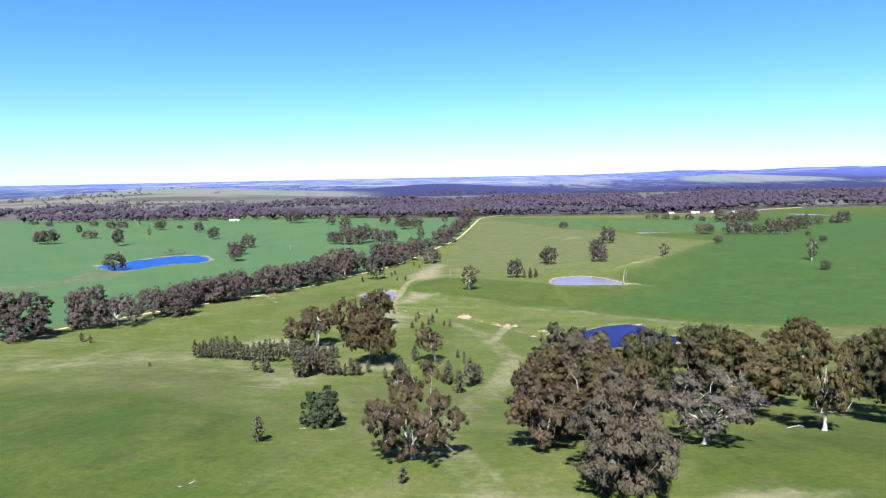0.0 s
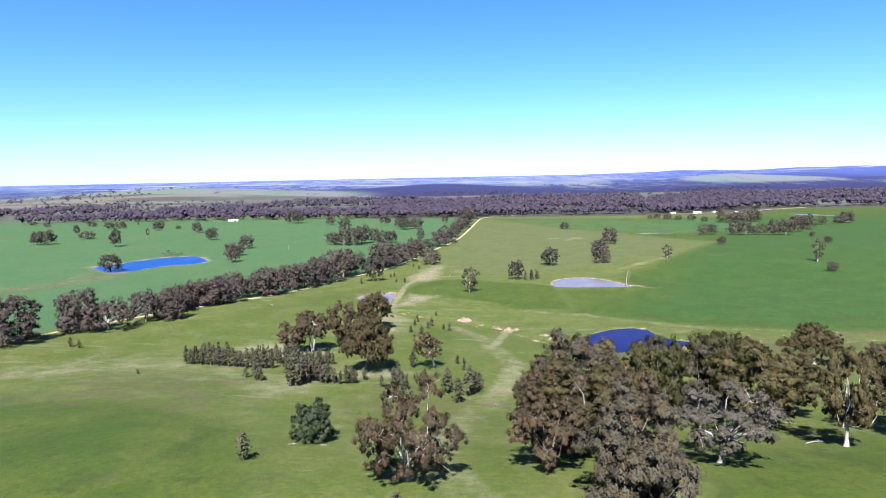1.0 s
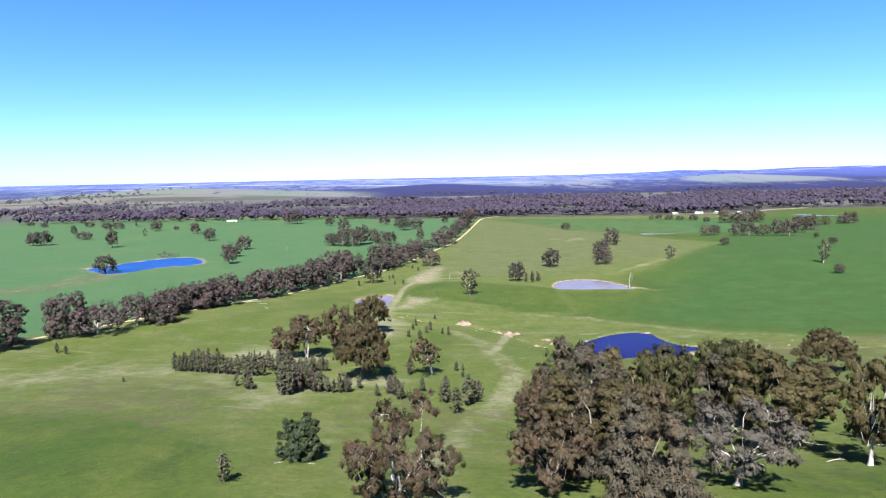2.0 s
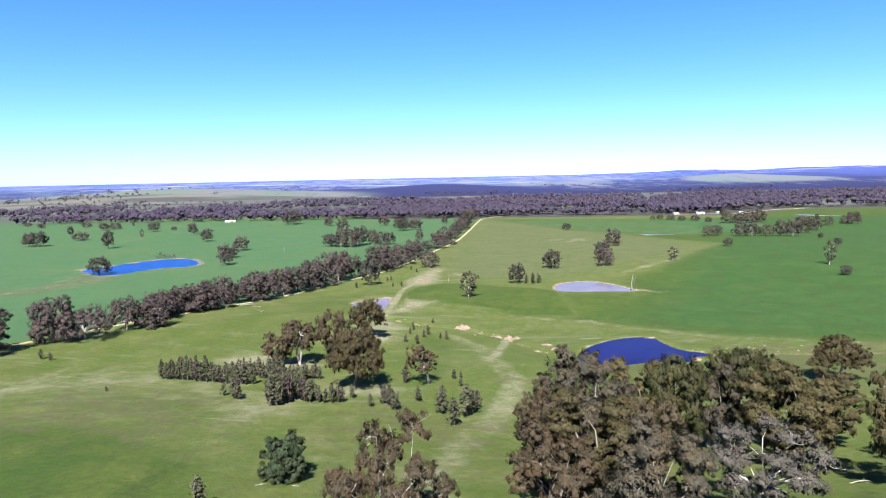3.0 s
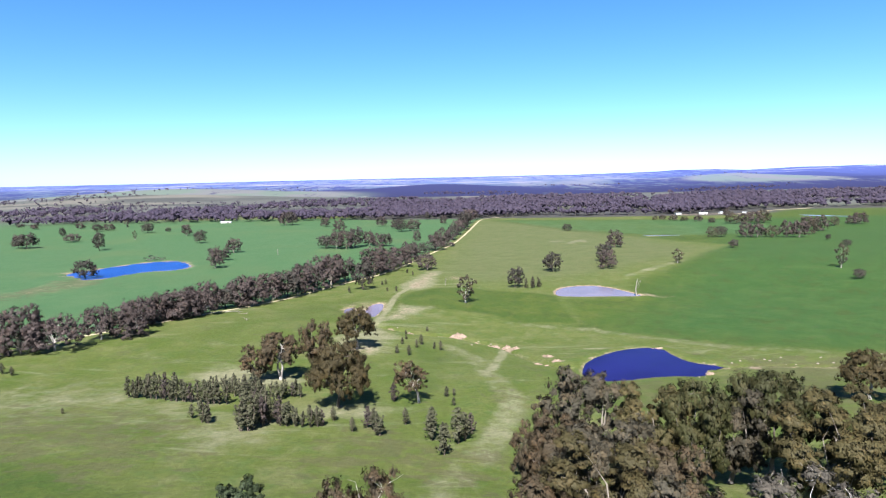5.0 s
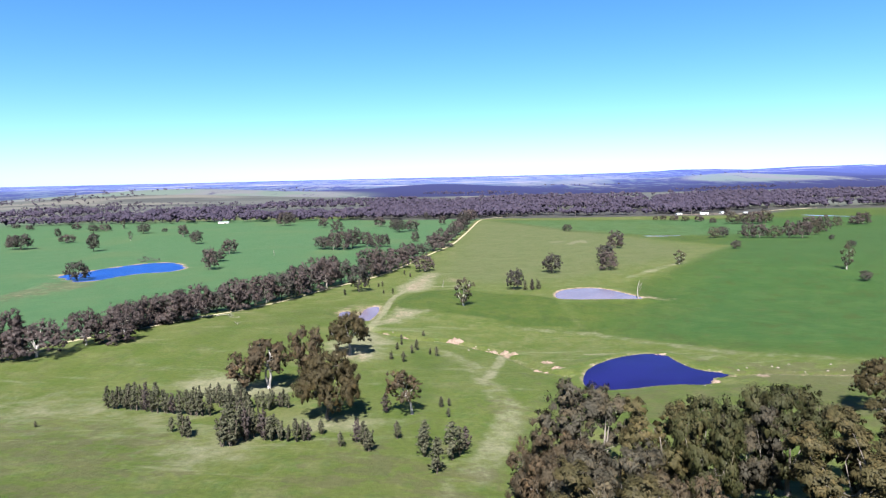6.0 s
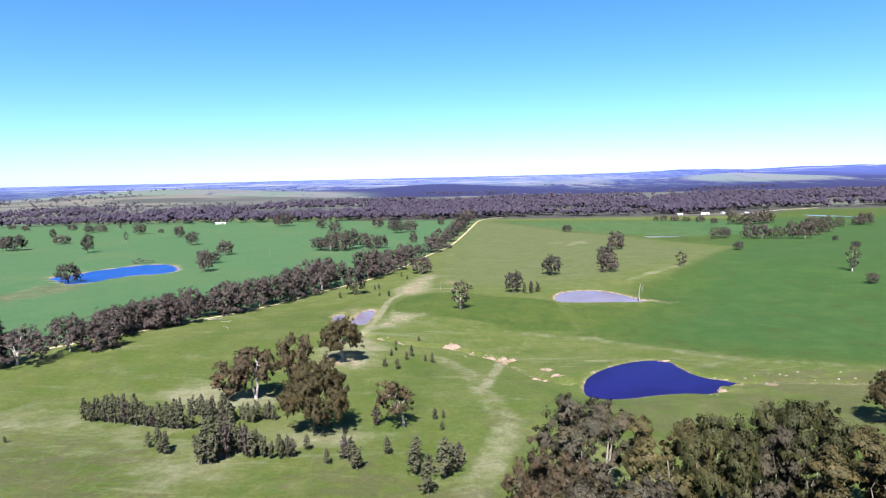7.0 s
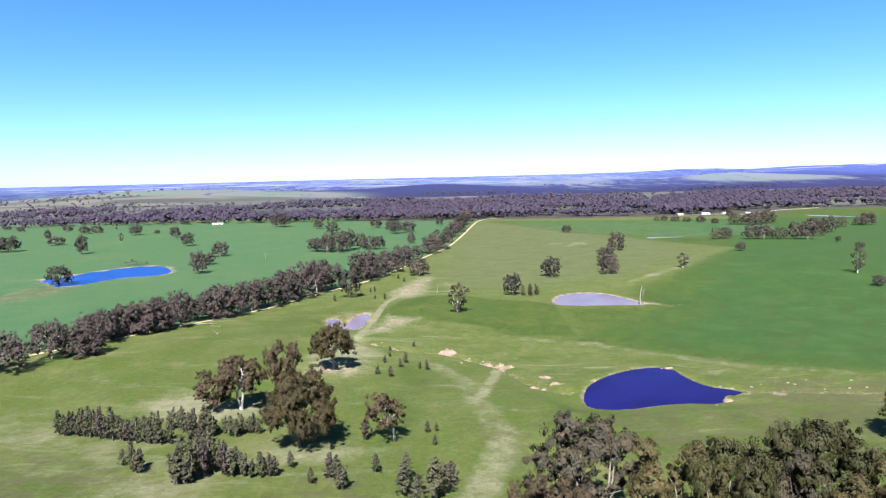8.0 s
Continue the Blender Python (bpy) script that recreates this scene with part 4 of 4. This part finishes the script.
for places, kinds, label, group in (
        (ROW, (mid_a, mid_c, mid_b, mid_a), "brown-green gum in a dense row beside the gravel road", "gums along the road"),
        (ROW_FAR, (mid_c, mid_a, mid_b), "brown-green gum in a row beside the gravel road", "gums along the road"),
        (LEFT_TREES, (mid_b, mid_c), "round dark gum in a green crop paddock", "paddock trees"),
        (CROP_TREES, (mid_c, mid_a, mid_b), "brown-green gum in a clump on green crop", "paddock trees"),
        (RIGHT_TREES, (mid_a, mid_c, mid_d), "grey-brown gum in a clump behind green pasture", "paddock trees")):
    for k, (x, y, high, wide) in enumerate(places):
        tall, broad = (1.04, 1.0 if y < 340 else 1.12) if places is ROW or places is ROW_FAR else (1.12, 0.98)
        kind = row_a if places is ROW and k == 3 else (row_b, row_b, row_a)[k % 3] if places is ROW and y < 350 else kinds[k % len(kinds)]
        kind.stand(x, y, high * (tall + 0.12 * math.sin(k * 2.4)), wide * (broad + 0.1 * math.sin(k * 3.7)), label, group)

PLANTED = [
    (-90.6, 211.5, 5.3), (-88.0, 211.2, 6.1), (-85.0, 210.5, 6.7), (-81.6, 209.4, 6.4), (-78.2, 208.4, 6.0), (-74.8, 207.2, 6.8), (-71.9, 207.0, 6.2), (-67.9, 205.5, 6.4),
    (-64.8, 205.2, 6.2), (-61.4, 204.5, 5.9), (-59.0, 186.2, 5.1), (-58.3, 188.3, 4.0), (-63.0, 190.0, 3.6), (-47.1, 179.6, 6.6), (-46.3, 181.6, 7.4), (-44.9, 183.8, 6.8),
    (-44.6, 187.8, 7.8), (-42.3, 187.5, 6.6), (-39.3, 185.8, 6.7), (-37.3, 187.0, 4.7), (-35.3, 185.4, 3.9), (-31.6, 184.9, 4.6), (-30.7, 186.8, 4.2), (-64.7, 217.1, 5.2),
    (-60.4, 213.9, 5.7), (-56.9, 212.6, 5.1), (-53.7, 211.6, 6.2), (-51.3, 213.0, 4.2), (-47.3, 211.7, 5.1), (-45.2, 214.1, 4.8), (-42.7, 214.3, 4.3), (-53.1, 201.8, 6.5), (-48.5, 197.0, 5.6),
]
SCATTERED = [
    (-36.1, 107.4, 4.8), (-8.6, 86.7, 2.7), (-20.8, 182.6, 3.4), (-17.4, 186.0, 5.2), (-13.9, 180.6, 5.5), (-8.3, 189.5, 4.2), (-1.4, 178.7, 6.0), (-1.4, 186.3, 5.6), (1.3, 180.4, 4.2),
    (4.9, 177.3, 8.1), (8.1, 184.3, 5.1), (-17.4, 274.0, 3.2), (-12.5, 270.8, 3.9), (-10.2, 285.4, 3.4), (-8.5, 291.7, 4.3), (-3.1, 285.2, 2.9), (-0.3, 283.7, 3.8), (-16.2, 309.9, 2.1),
    (-7.0, 320.1, 2.4), (2.2, 214.4, 3.1), (4.4, 215.5, 2.3), (4.2, 206.5, 2.4), (-24.2, 218.1, 5.0), (-27.0, 191.0, 3.6), (-13.0, 209.8, 5.3), (-15.3, 299.6, 2.2),
    (-145.4, 235.9, 3.6), (-141.1, 234.3, 3.0), (-96.8, 190.9, 1.6), (19.7, 170.0, 5.0),
    (-29.0, 522.2, 3.5), (-23.7, 507.9, 3.2), (-43.2, 465.8, 3.0), (-40.8, 468.1, 3.6), (-36.6, 435.0, 2.8), (-30.6, 434.2, 3.5), (-60.7, 430.8, 4.0),
    (54.3, 433.4, 6.3), (58.7, 432.9, 7.0), (63.4, 436.3, 6.4), (1.6, 169.1, 6.4), (-15.6, 184.0, 5.4), (6.6, 180.0, 6.4), (-16.6, 290.2, 3.0), (-1.6, 182.8, 5.6),
]
PLANTED += [(x + 1.7, y - 0.6 + 1.2 * (k % 2), 0.86 * high) for k, (x, y, high) in enumerate(PLANTED) if k < 11 or k > 12]
for k, (x, y, high) in enumerate(PLANTED):
    young[(0, 3, 1, 0, 2, 0, 1)[k % 7]].stand(x, y, high * (1.26 + 0.16 * math.sin(5.1 * k)), 0.40 * high + 0.45, "grey-green young gum in a planted row", "planted saplings")
for k, (x, y, high) in enumerate(SCATTERED):
    young[(0, 1, 0, 2, 3, 0, 0)[k % 7]].stand(x, y, high * 1.12, 0.5 * high + 0.2, "slender grey-green sapling in open grass", "scattered saplings")


# ---- distant woods ----
def build_woods(name, seed, count, inside_of, lumps, leaves, size, label, low=9, high=19):
    """Woodland too far off to count: clumped crowns on pale trunks, as one mesh."""
    rng = np.random.default_rng(seed)
    middle, half = np.array([0, 0, 0.5]), np.array([0.5, 0.5, 0.5])
    shapes = [sprays(rng.normal(0, 1, (lumps, 3)) * np.array([0.25, 0.25, 0.12]) + np.array([0, 0, 0.64]), rng.uniform(0.13, 0.24, lumps), leaves, size, rng, 0.2, middle, half, 0.95, 1.0) for _ in range(8)]
    x, y = inside_of(rng, count)
    z = land(x, y)
    verts, faces, normals, base, stems = [], [], [], 0, []
    for px, py, pz in zip(x, y, z):
        h = rng.uniform(low, high)
        a, (s, f, o) = rng.uniform(0, 6.28), shapes[rng.integers(8)]
        w = h * rng.uniform(0.8, 1.25)
        ca, sa = math.cos(a), math.sin(a)
        verts.append(np.stack([px + w * (s[:, 0] * ca - s[:, 1] * sa), py + w * (s[:, 0] * sa + s[:, 1] * ca), pz + h * s[:, 2]], 1))
        normals.append(np.stack([o[:, 0] * ca - o[:, 1] * sa, o[:, 0] * sa + o[:, 1] * ca, o[:, 2]], 1))
        faces.append(f + base)
        base += len(s)
        stems.append(h)
    crowns = sum(len(f) for f in faces)
    stem = np.array([(math.cos(k * 1.5708), math.sin(k * 1.5708), 0) for k in range(4)])
    for px, py, pz, h in list(zip(x, y, z, stems))[::3]:
        r, lean = rng.uniform(0.2, 0.42), rng.normal(0, 0.7, 2)
        top = stem * r * 0.5 + np.array([px + lean[0], py + lean[1] - 1.5, pz + 0.6 * h])
        verts.append(np.concatenate([stem * r + np.array([px, py - 1.5, pz - 0.5]), top]))
        normals.append(np.concatenate([stem, stem]))
        faces.append(np.array([t for k in range(4) for t in ((k, (k + 1) % 4, 4 + k), ((k + 1) % 4, 4 + (k + 1) % 4, 4 + k))]) + base)
        base += 8
    me = mesh_from(name, np.concatenate(verts), np.concatenate(faces), LEAF_HAZED, True)
    me.materials.append(BARK)
    me.polygons.foreach_set("material_index", (np.arange(len(me.polygons)) >= crowns).astype(np.int32))
    me.normals_split_custom_set_from_vertices(np.concatenate(normals))
    return tagged(new(name, me), label, "woodland", kind="stuff")


def main_woods(rng, count):
    """Behind the paddocks, thinner to the left."""
    y = 1120 + 720 * rng.uniform(0, 1, count * 5) ** 1.4
    x = rng.uniform(-1.05, 1.05, count * 5) * (y + 200) * 0.85
    front = np.where(x < 60, np.interp(x, [-1500, -600, -250, 60], [1180, 1160, 1140, 1125]), np.interp(x, [60, 200, 330, 460, 640, 1500], [1125, 1150, 1040, 1120, 1200, 1230]))
    clump = np.sin(x * 0.011 + 2 * np.sin(y * 0.006)) + np.sin(y * 0.013 + 1.5 * np.sin(x * 0.004))
    open_left = step(-150, -420, x) * 1.7 * step(1430, 1640, y)
    keep = (y > front) & (clump > -1.4 + 0.7 * step(0, -260, x) + open_left) & (rng.uniform(0, 1, len(x)) < 1 - 0.3 * step(0, -260, x)) & ~((x > 470) & (x < 1300) & (y < 1215) & (y < 900 + 0.5 * x))
    x, y = x[keep][:count], y[keep][:count]
    return x, y


def hill_woods(rng, count):
    """Clumps on the hills and the plain."""
    y = np.concatenate([rng.uniform(2000, 3500, count * 6), rng.uniform(1420, 2350, count * 4)])
    x = np.concatenate([rng.uniform(-1.0, 1.0, count * 6) * y[:count * 6] * 0.8, rng.uniform(-1600, -250, count * 4)])
    mixed = rng.permutation(len(x))
    x, y = x[mixed], y[mixed]
    clump = np.sin(x * 0.006 + 2.2 * np.sin(y * 0.004)) + np.sin(y * 0.009 + 1.7 * np.sin(x * 0.003))
    left = (x < -220) & (y < 2380)
    keep = (~left & (clump > np.where(x > 150, 1.2, 1.25))) | (left & (y < 2050) & (clump > -0.2) & (rng.uniform(0, 1, len(x)) < 0.14)) | (left & (clump > 0.9) & (rng.uniform(0, 1, len(x)) < 0.05))
    keep &= (y < 2250) | (rng.uniform(0, 1, len(x)) < 0.05)
    return x[keep][:count], y[keep][:count]


build_woods("woodland", 5, 4700, main_woods, 9, 3, 0.15, "dense gum woodland behind the paddocks, coloured purple for haze")
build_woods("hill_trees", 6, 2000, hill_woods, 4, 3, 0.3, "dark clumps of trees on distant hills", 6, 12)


# ---- farm buildings ----
def build_shed(x, y, long, deep, eave, ridge, turn, label):
    root = new("farm_shed")
    root.matrix_basis = pose(x, y, height(x, y) - 0.1, 0, 0, turn)
    tagged(root, label, "shed", "farm buildings")
    a, b = long / 2, deep / 2
    v = [(-a, -b, 0), (a, -b, 0), (a, b, 0), (-a, b, 0), (-a, -b, eave), (a, -b, eave), (a, b, eave), (-a, b, eave), (-a, 0, ridge), (a, 0, ridge)]
    me = bpy.data.meshes.new("wall")
    me.from_pydata(v, [], [(0, 1, 5, 4), (1, 2, 6, 9, 5), (2, 3, 7, 6), (3, 0, 4, 8, 7)])
    me.materials.append(WALL_WHITE)
    part("wall", me, root)
    o, t = 0.5, 0.12
    v = []
    for s in (-a - o, a + o):
        v += [(s, -b - o, eave - 0.1), (s, 0, ridge + 0.05), (s, b + o, eave - 0.1), (s, b + o, eave - 0.1 + t), (s, 0, ridge + 0.05 + t), (s, -b - o, eave - 0.1 + t)]
    me = bpy.data.meshes.new("roof")
    me.from_pydata(v, [], [(0, 1, 7, 6), (1, 2, 8, 7), (2, 3, 9, 8), (3, 4, 10, 9), (4, 5, 11, 10), (5, 0, 6, 11), (0, 5, 4, 1), (1, 4, 3, 2), (6, 7, 10, 11), (7, 8, 9, 10)])
    me.materials.append(ROOF_PALE)
    part("roof", me, root)
    bm = bmesh.new()
    bmesh.ops.create_cube(bm, size=1, matrix=Matrix.LocRotScale((0.2 * long, -b - 0.05, eave * 0.42), None, (long * 0.22, 0.12, eave * 0.84)))
    me = bpy.data.meshes.new("door")
    bm.to_mesh(me)
    bm.free()
    me.materials.append(BARK)
    part("door", me, root, "dark sliding shed door")


for row in ((-392, 1132, 18, 6, 2.2, 3.2, 4, "long white farm shed before woodland"), (447, 1095, 13, 7, 2.4, 3.6, -12, "white farm shed among trees"),
            (480, 1100, 7, 6, 2.4, 3.6, 20, "small white farm house among trees"), (405, 1098, 9, 6, 2.2, 3.2, 5, "pale farm shed among trees"),
            (516, 1090, 6, 5, 2.2, 3.2, -30, "small white farm shed beside a track")):
    build_shed(*row)


# ---- dead wood, stones, small things ----
def build_dead_tree(name, x, y, high, seed, limbs, label, spread=0.45):
    """A bare bleached trunk with a few limbs."""
    rng = np.random.default_rng(seed)
    root = new(name)
    root.matrix_basis = spot(x, y, rng.uniform(0, 6.28))
    tagged(root, label, "dead tree")
    v, f = [], []
    r = 0.028 * high
    top = (0.06 * high, 0.02 * high, 0.9 * high)
    tube(v, f, bent((0, 0, -0.4), top, rng, 0.04, 7), [r * k for k in (1.5, 1.15, 1, 0.85, 0.7, 0.5, 0.2)], 7)
    part("trunk", mesh_from("trunk", v, np.array(f), BARK_DEAD, True), root)
    for k in range(limbs):
        v, f = [], []
        h = high * rng.uniform(0.35, 0.75)
        a = rng.uniform(0, 6.28)
        foot = (0.06 * h, 0.02 * h, h)
        tip = (foot[0] + math.cos(a) * high * spread * rng.uniform(0.5, 1), foot[1] + math.sin(a) * high * spread * rng.uniform(0.5, 1), h + high * rng.uniform(0.08, 0.32))
        tube(v, f, bent(foot, tip, rng, 0.12, 6), [r * q for q in (0.5, 0.42, 0.33, 0.24, 0.15, 0.05)], 5)
        mid = v[5 * 3]
        tube(v, f, bent(mid, (mid[0] + rng.normal(0, 0.8), mid[1] + rng.normal(0, 0.8), mid[2] + 0.13 * high), rng, 0.1, 4), [r * q for q in (0.24, 0.18, 0.1, 0.03)], 4)
        part("limb", mesh_from("limb", v, np.array(f), BARK_DEAD, True), root)


build_dead_tree("dead_tree", 117.5, 403.0, 12.5, 3, 3, "bleached dead tree at the edge of a dam", 0.2)
build_dead_tree("dead_tree", 1.5, 452.0, 6.0, 4, 3, "small bleached dead tree in dry grass")
build_dead_tree("dead_tree", -169.0, 655.5, 7.0, 5, 4, "small bleached dead tree in green crop")
dead_shrub = Kind("shrub", 151, 6.5, 12, leaf=LEAF_BARE, clear=0.0, lobes=10, tufts=10, leaves=22, size=0.6, bark=BARK_DEAD, gap=0.55, hang=-0.8)
dead_shrub.stand(-283, 622, 6.5, 13, "bare grey shrub beside a blue dam", "", "shrub")
dead_shrub.stand(-274, 626, 4.0, 8, "low bare grey shrub beside a blue dam", "", "shrub")


def build_fallen_branch(x, y, long, seed, turn, label):
    """A forked bleached limb that lies on the ground."""
    rng = np.random.default_rng(seed)
    v, f = [], []
    r = 0.024 * long + 0.03
    pts = bent((-long / 2, 0, r), (long / 2, 0.1 * long, r * 0.6), rng, 0.05, 7)
    tube(v, f, pts, [r * k for k in (0.6, 1, 0.95, 0.85, 0.7, 0.5, 0.2)], 6)
    for side in (-1, 1):
        p = pts[3 + (side > 0)]
        tube(v, f, bent(p, (p[0] + 0.25 * long, p[1] + side * 0.25 * long, r + 0.08 * long), rng, 0.08, 5), [r * k for k in (0.6, 0.5, 0.4, 0.25, 0.08)], 5)
    v = np.array(v)
    c, s = math.cos(turn), math.sin(turn)
    wx, wy = x + v[:, 0] * c - v[:, 1] * s, y + v[:, 0] * s + v[:, 1] * c
    local = np.stack([wx - x, wy - y, v[:, 2] + land(wx, wy) - height(x, y) - 0.04], 1)
    ob = new("fallen_branch", mesh_from("fallen_branch", local, np.array(f), BARK_DEAD, True))
    ob.matrix_basis = pose(x, y, height(x, y))
    tagged(ob, label, "branch", "fallen branches")


for k, (x, y, long, turn) in enumerate(((-94.9, 330, 7, 1.9), (-110.5, 356.7, 9, 0.3), (-104, 352, 6, -0.4), (-29.0, 119.0, 5, 0.4), (-26.0, 119.5, 4, 2.6), (69, 120.7, 4.5, 0.1), (-40, 87, 3.0, 0.8), (-57, 309.8, 3, 1.0))):
    build_fallen_branch(x, y, long, 60 + k, turn, "bleached fallen branch lying on grass")


def build_bank(x, y, long, deep, high, turn, seed):
    """A broken heap of bare clay, steeper on its near side."""
    rng = np.random.default_rng(seed)
    nu, nv = 22, 11
    u, v = (k.ravel() for k in np.meshgrid(np.linspace(-1, 1, nu), np.linspace(-1, 1, nv)))
    a, b, c = rng.uniform(0, 6.28, 3)
    edge = 1 + 0.18 * np.sin(3 * np.arctan2(v, u) + a) + 0.12 * np.sin(7 * np.arctan2(v, u) + b)
    q = np.hypot(u, v) / edge
    lump = 0.62 + 0.28 * np.sin(5 * u + a + 2 * v) * np.sin(4 * v + b) + 0.2 * np.sin(11 * u + c) + rng.uniform(-0.07, 0.07, len(u))
    z = high * np.clip(1.08 - q, 0, 0.62) / 0.62 * lump * np.where(v < 0, 1.0, 0.75) - 0.25 * (q > 1)
    lx, ly = u * long / 2 + rng.normal(0, 0.02 * long, len(u)), v * deep / 2
    cs, sn = math.cos(turn), math.sin(turn)
    wx, wy = lx * cs - ly * sn, lx * sn + ly * cs
    foot = height(x, y)
    rise = land(x + wx, y + wy) - foot
    i = np.arange(nv - 1)[:, None] * nu + np.arange(nu - 1)[None, :]
    faces = np.stack([i, i + 1, i + 1 + nu, i + nu], -1).reshape(-1, 4)
    ob = new("clay_bank", mesh_from("clay_bank", np.stack([wx, wy, rise + z - 0.04], 1), faces, CLAY))
    ob.matrix_basis = pose(x, y, foot)
    tagged(ob, "eroded pale pink clay bank beside a gully", "bank", "eroded banks")


for k, row in enumerate(((7.5, 314.2, 8, 4, 1.9, 0.0), (22.5, 299.3, 6, 3, 1.6, -0.3), (27.5, 296.4, 4.5, 2.4, 1.5, -0.2), (31.5, 292.5, 4, 2, 1.1, -0.7), (37.5, 258.8, 6.5, 2.4, 1.0, 0.25),
                         (43.2, 263.0, 4, 2.2, 0.9, 0.5), (41.8, 273.5, 4.5, 2.5, 1.0, -0.2), (-25, 321.0, 3.6, 2, 0.9, -0.4), (-19.5, 318.2, 3, 1.6, 0.8, -0.3), (-14, 313.0, 3.5, 1.8, 0.9, -0.2),
                         (-7.5, 312.0, 3, 1.5, 0.7, 0.1), (0.0, 312.0, 4, 1.6, 0.8, 0.1), (15.5, 306.5, 3, 1.6, 0.8, -0.6), (91.8, 242.5, 3.2, 3.6, 1.1, 0.4), (84.5, 274.6, 6, 1.6, 0.7, -0.1))):
    build_bank(*row, 300 + k)


def stone_mesh(seed):
    rng = np.random.default_rng(seed)
    bm = bmesh.new()
    bmesh.ops.create_icosphere(bm, subdivisions=2, radius=0.5)
    push = rng.normal(size=(5, 3))
    for v in bm.verts:
        for p in push:
            v.co += Vector(p) * 0.05 * math.sin(4 * v.co.dot(Vector(p)))
        v.co.z *= 0.62
    me = bpy.data.meshes.new("stone")
    bm.to_mesh(me)
    bm.free()
    me.materials.append(ROCK)
    return me


stones = [stone_mesh(k) for k in range(4)]
rng = np.random.default_rng(9)
for k in range(43):
    if k < 22:
        x = rng.uniform(100, 165)
        y = 252 + rng.normal(0, 5) + 0.02 * (x - 110)
    elif k < 40:
        p = GULLY[rng.integers(4, len(GULLY) - 2)]
        x, y = p[0] + rng.normal(0, 2), p[1] + rng.normal(0, 2)
    else:
        x, y = 88.5 + rng.normal(0, 1.5), 237.5 + rng.normal(0, 1.2)
    ob = new("stone", stones[k % 4])
    s = rng.uniform(0.3, 0.85)
    ob.matrix_basis = Matrix.LocRotScale((x, y, height(x, y) + 0.1 * s), Euler((0, 0, rng.uniform(0, 6.28))), (s * rng.uniform(0.8, 1.4), s, s))
    tagged(ob, "pale weathered stone beside the creek bed", "stone", "stones along the creek")
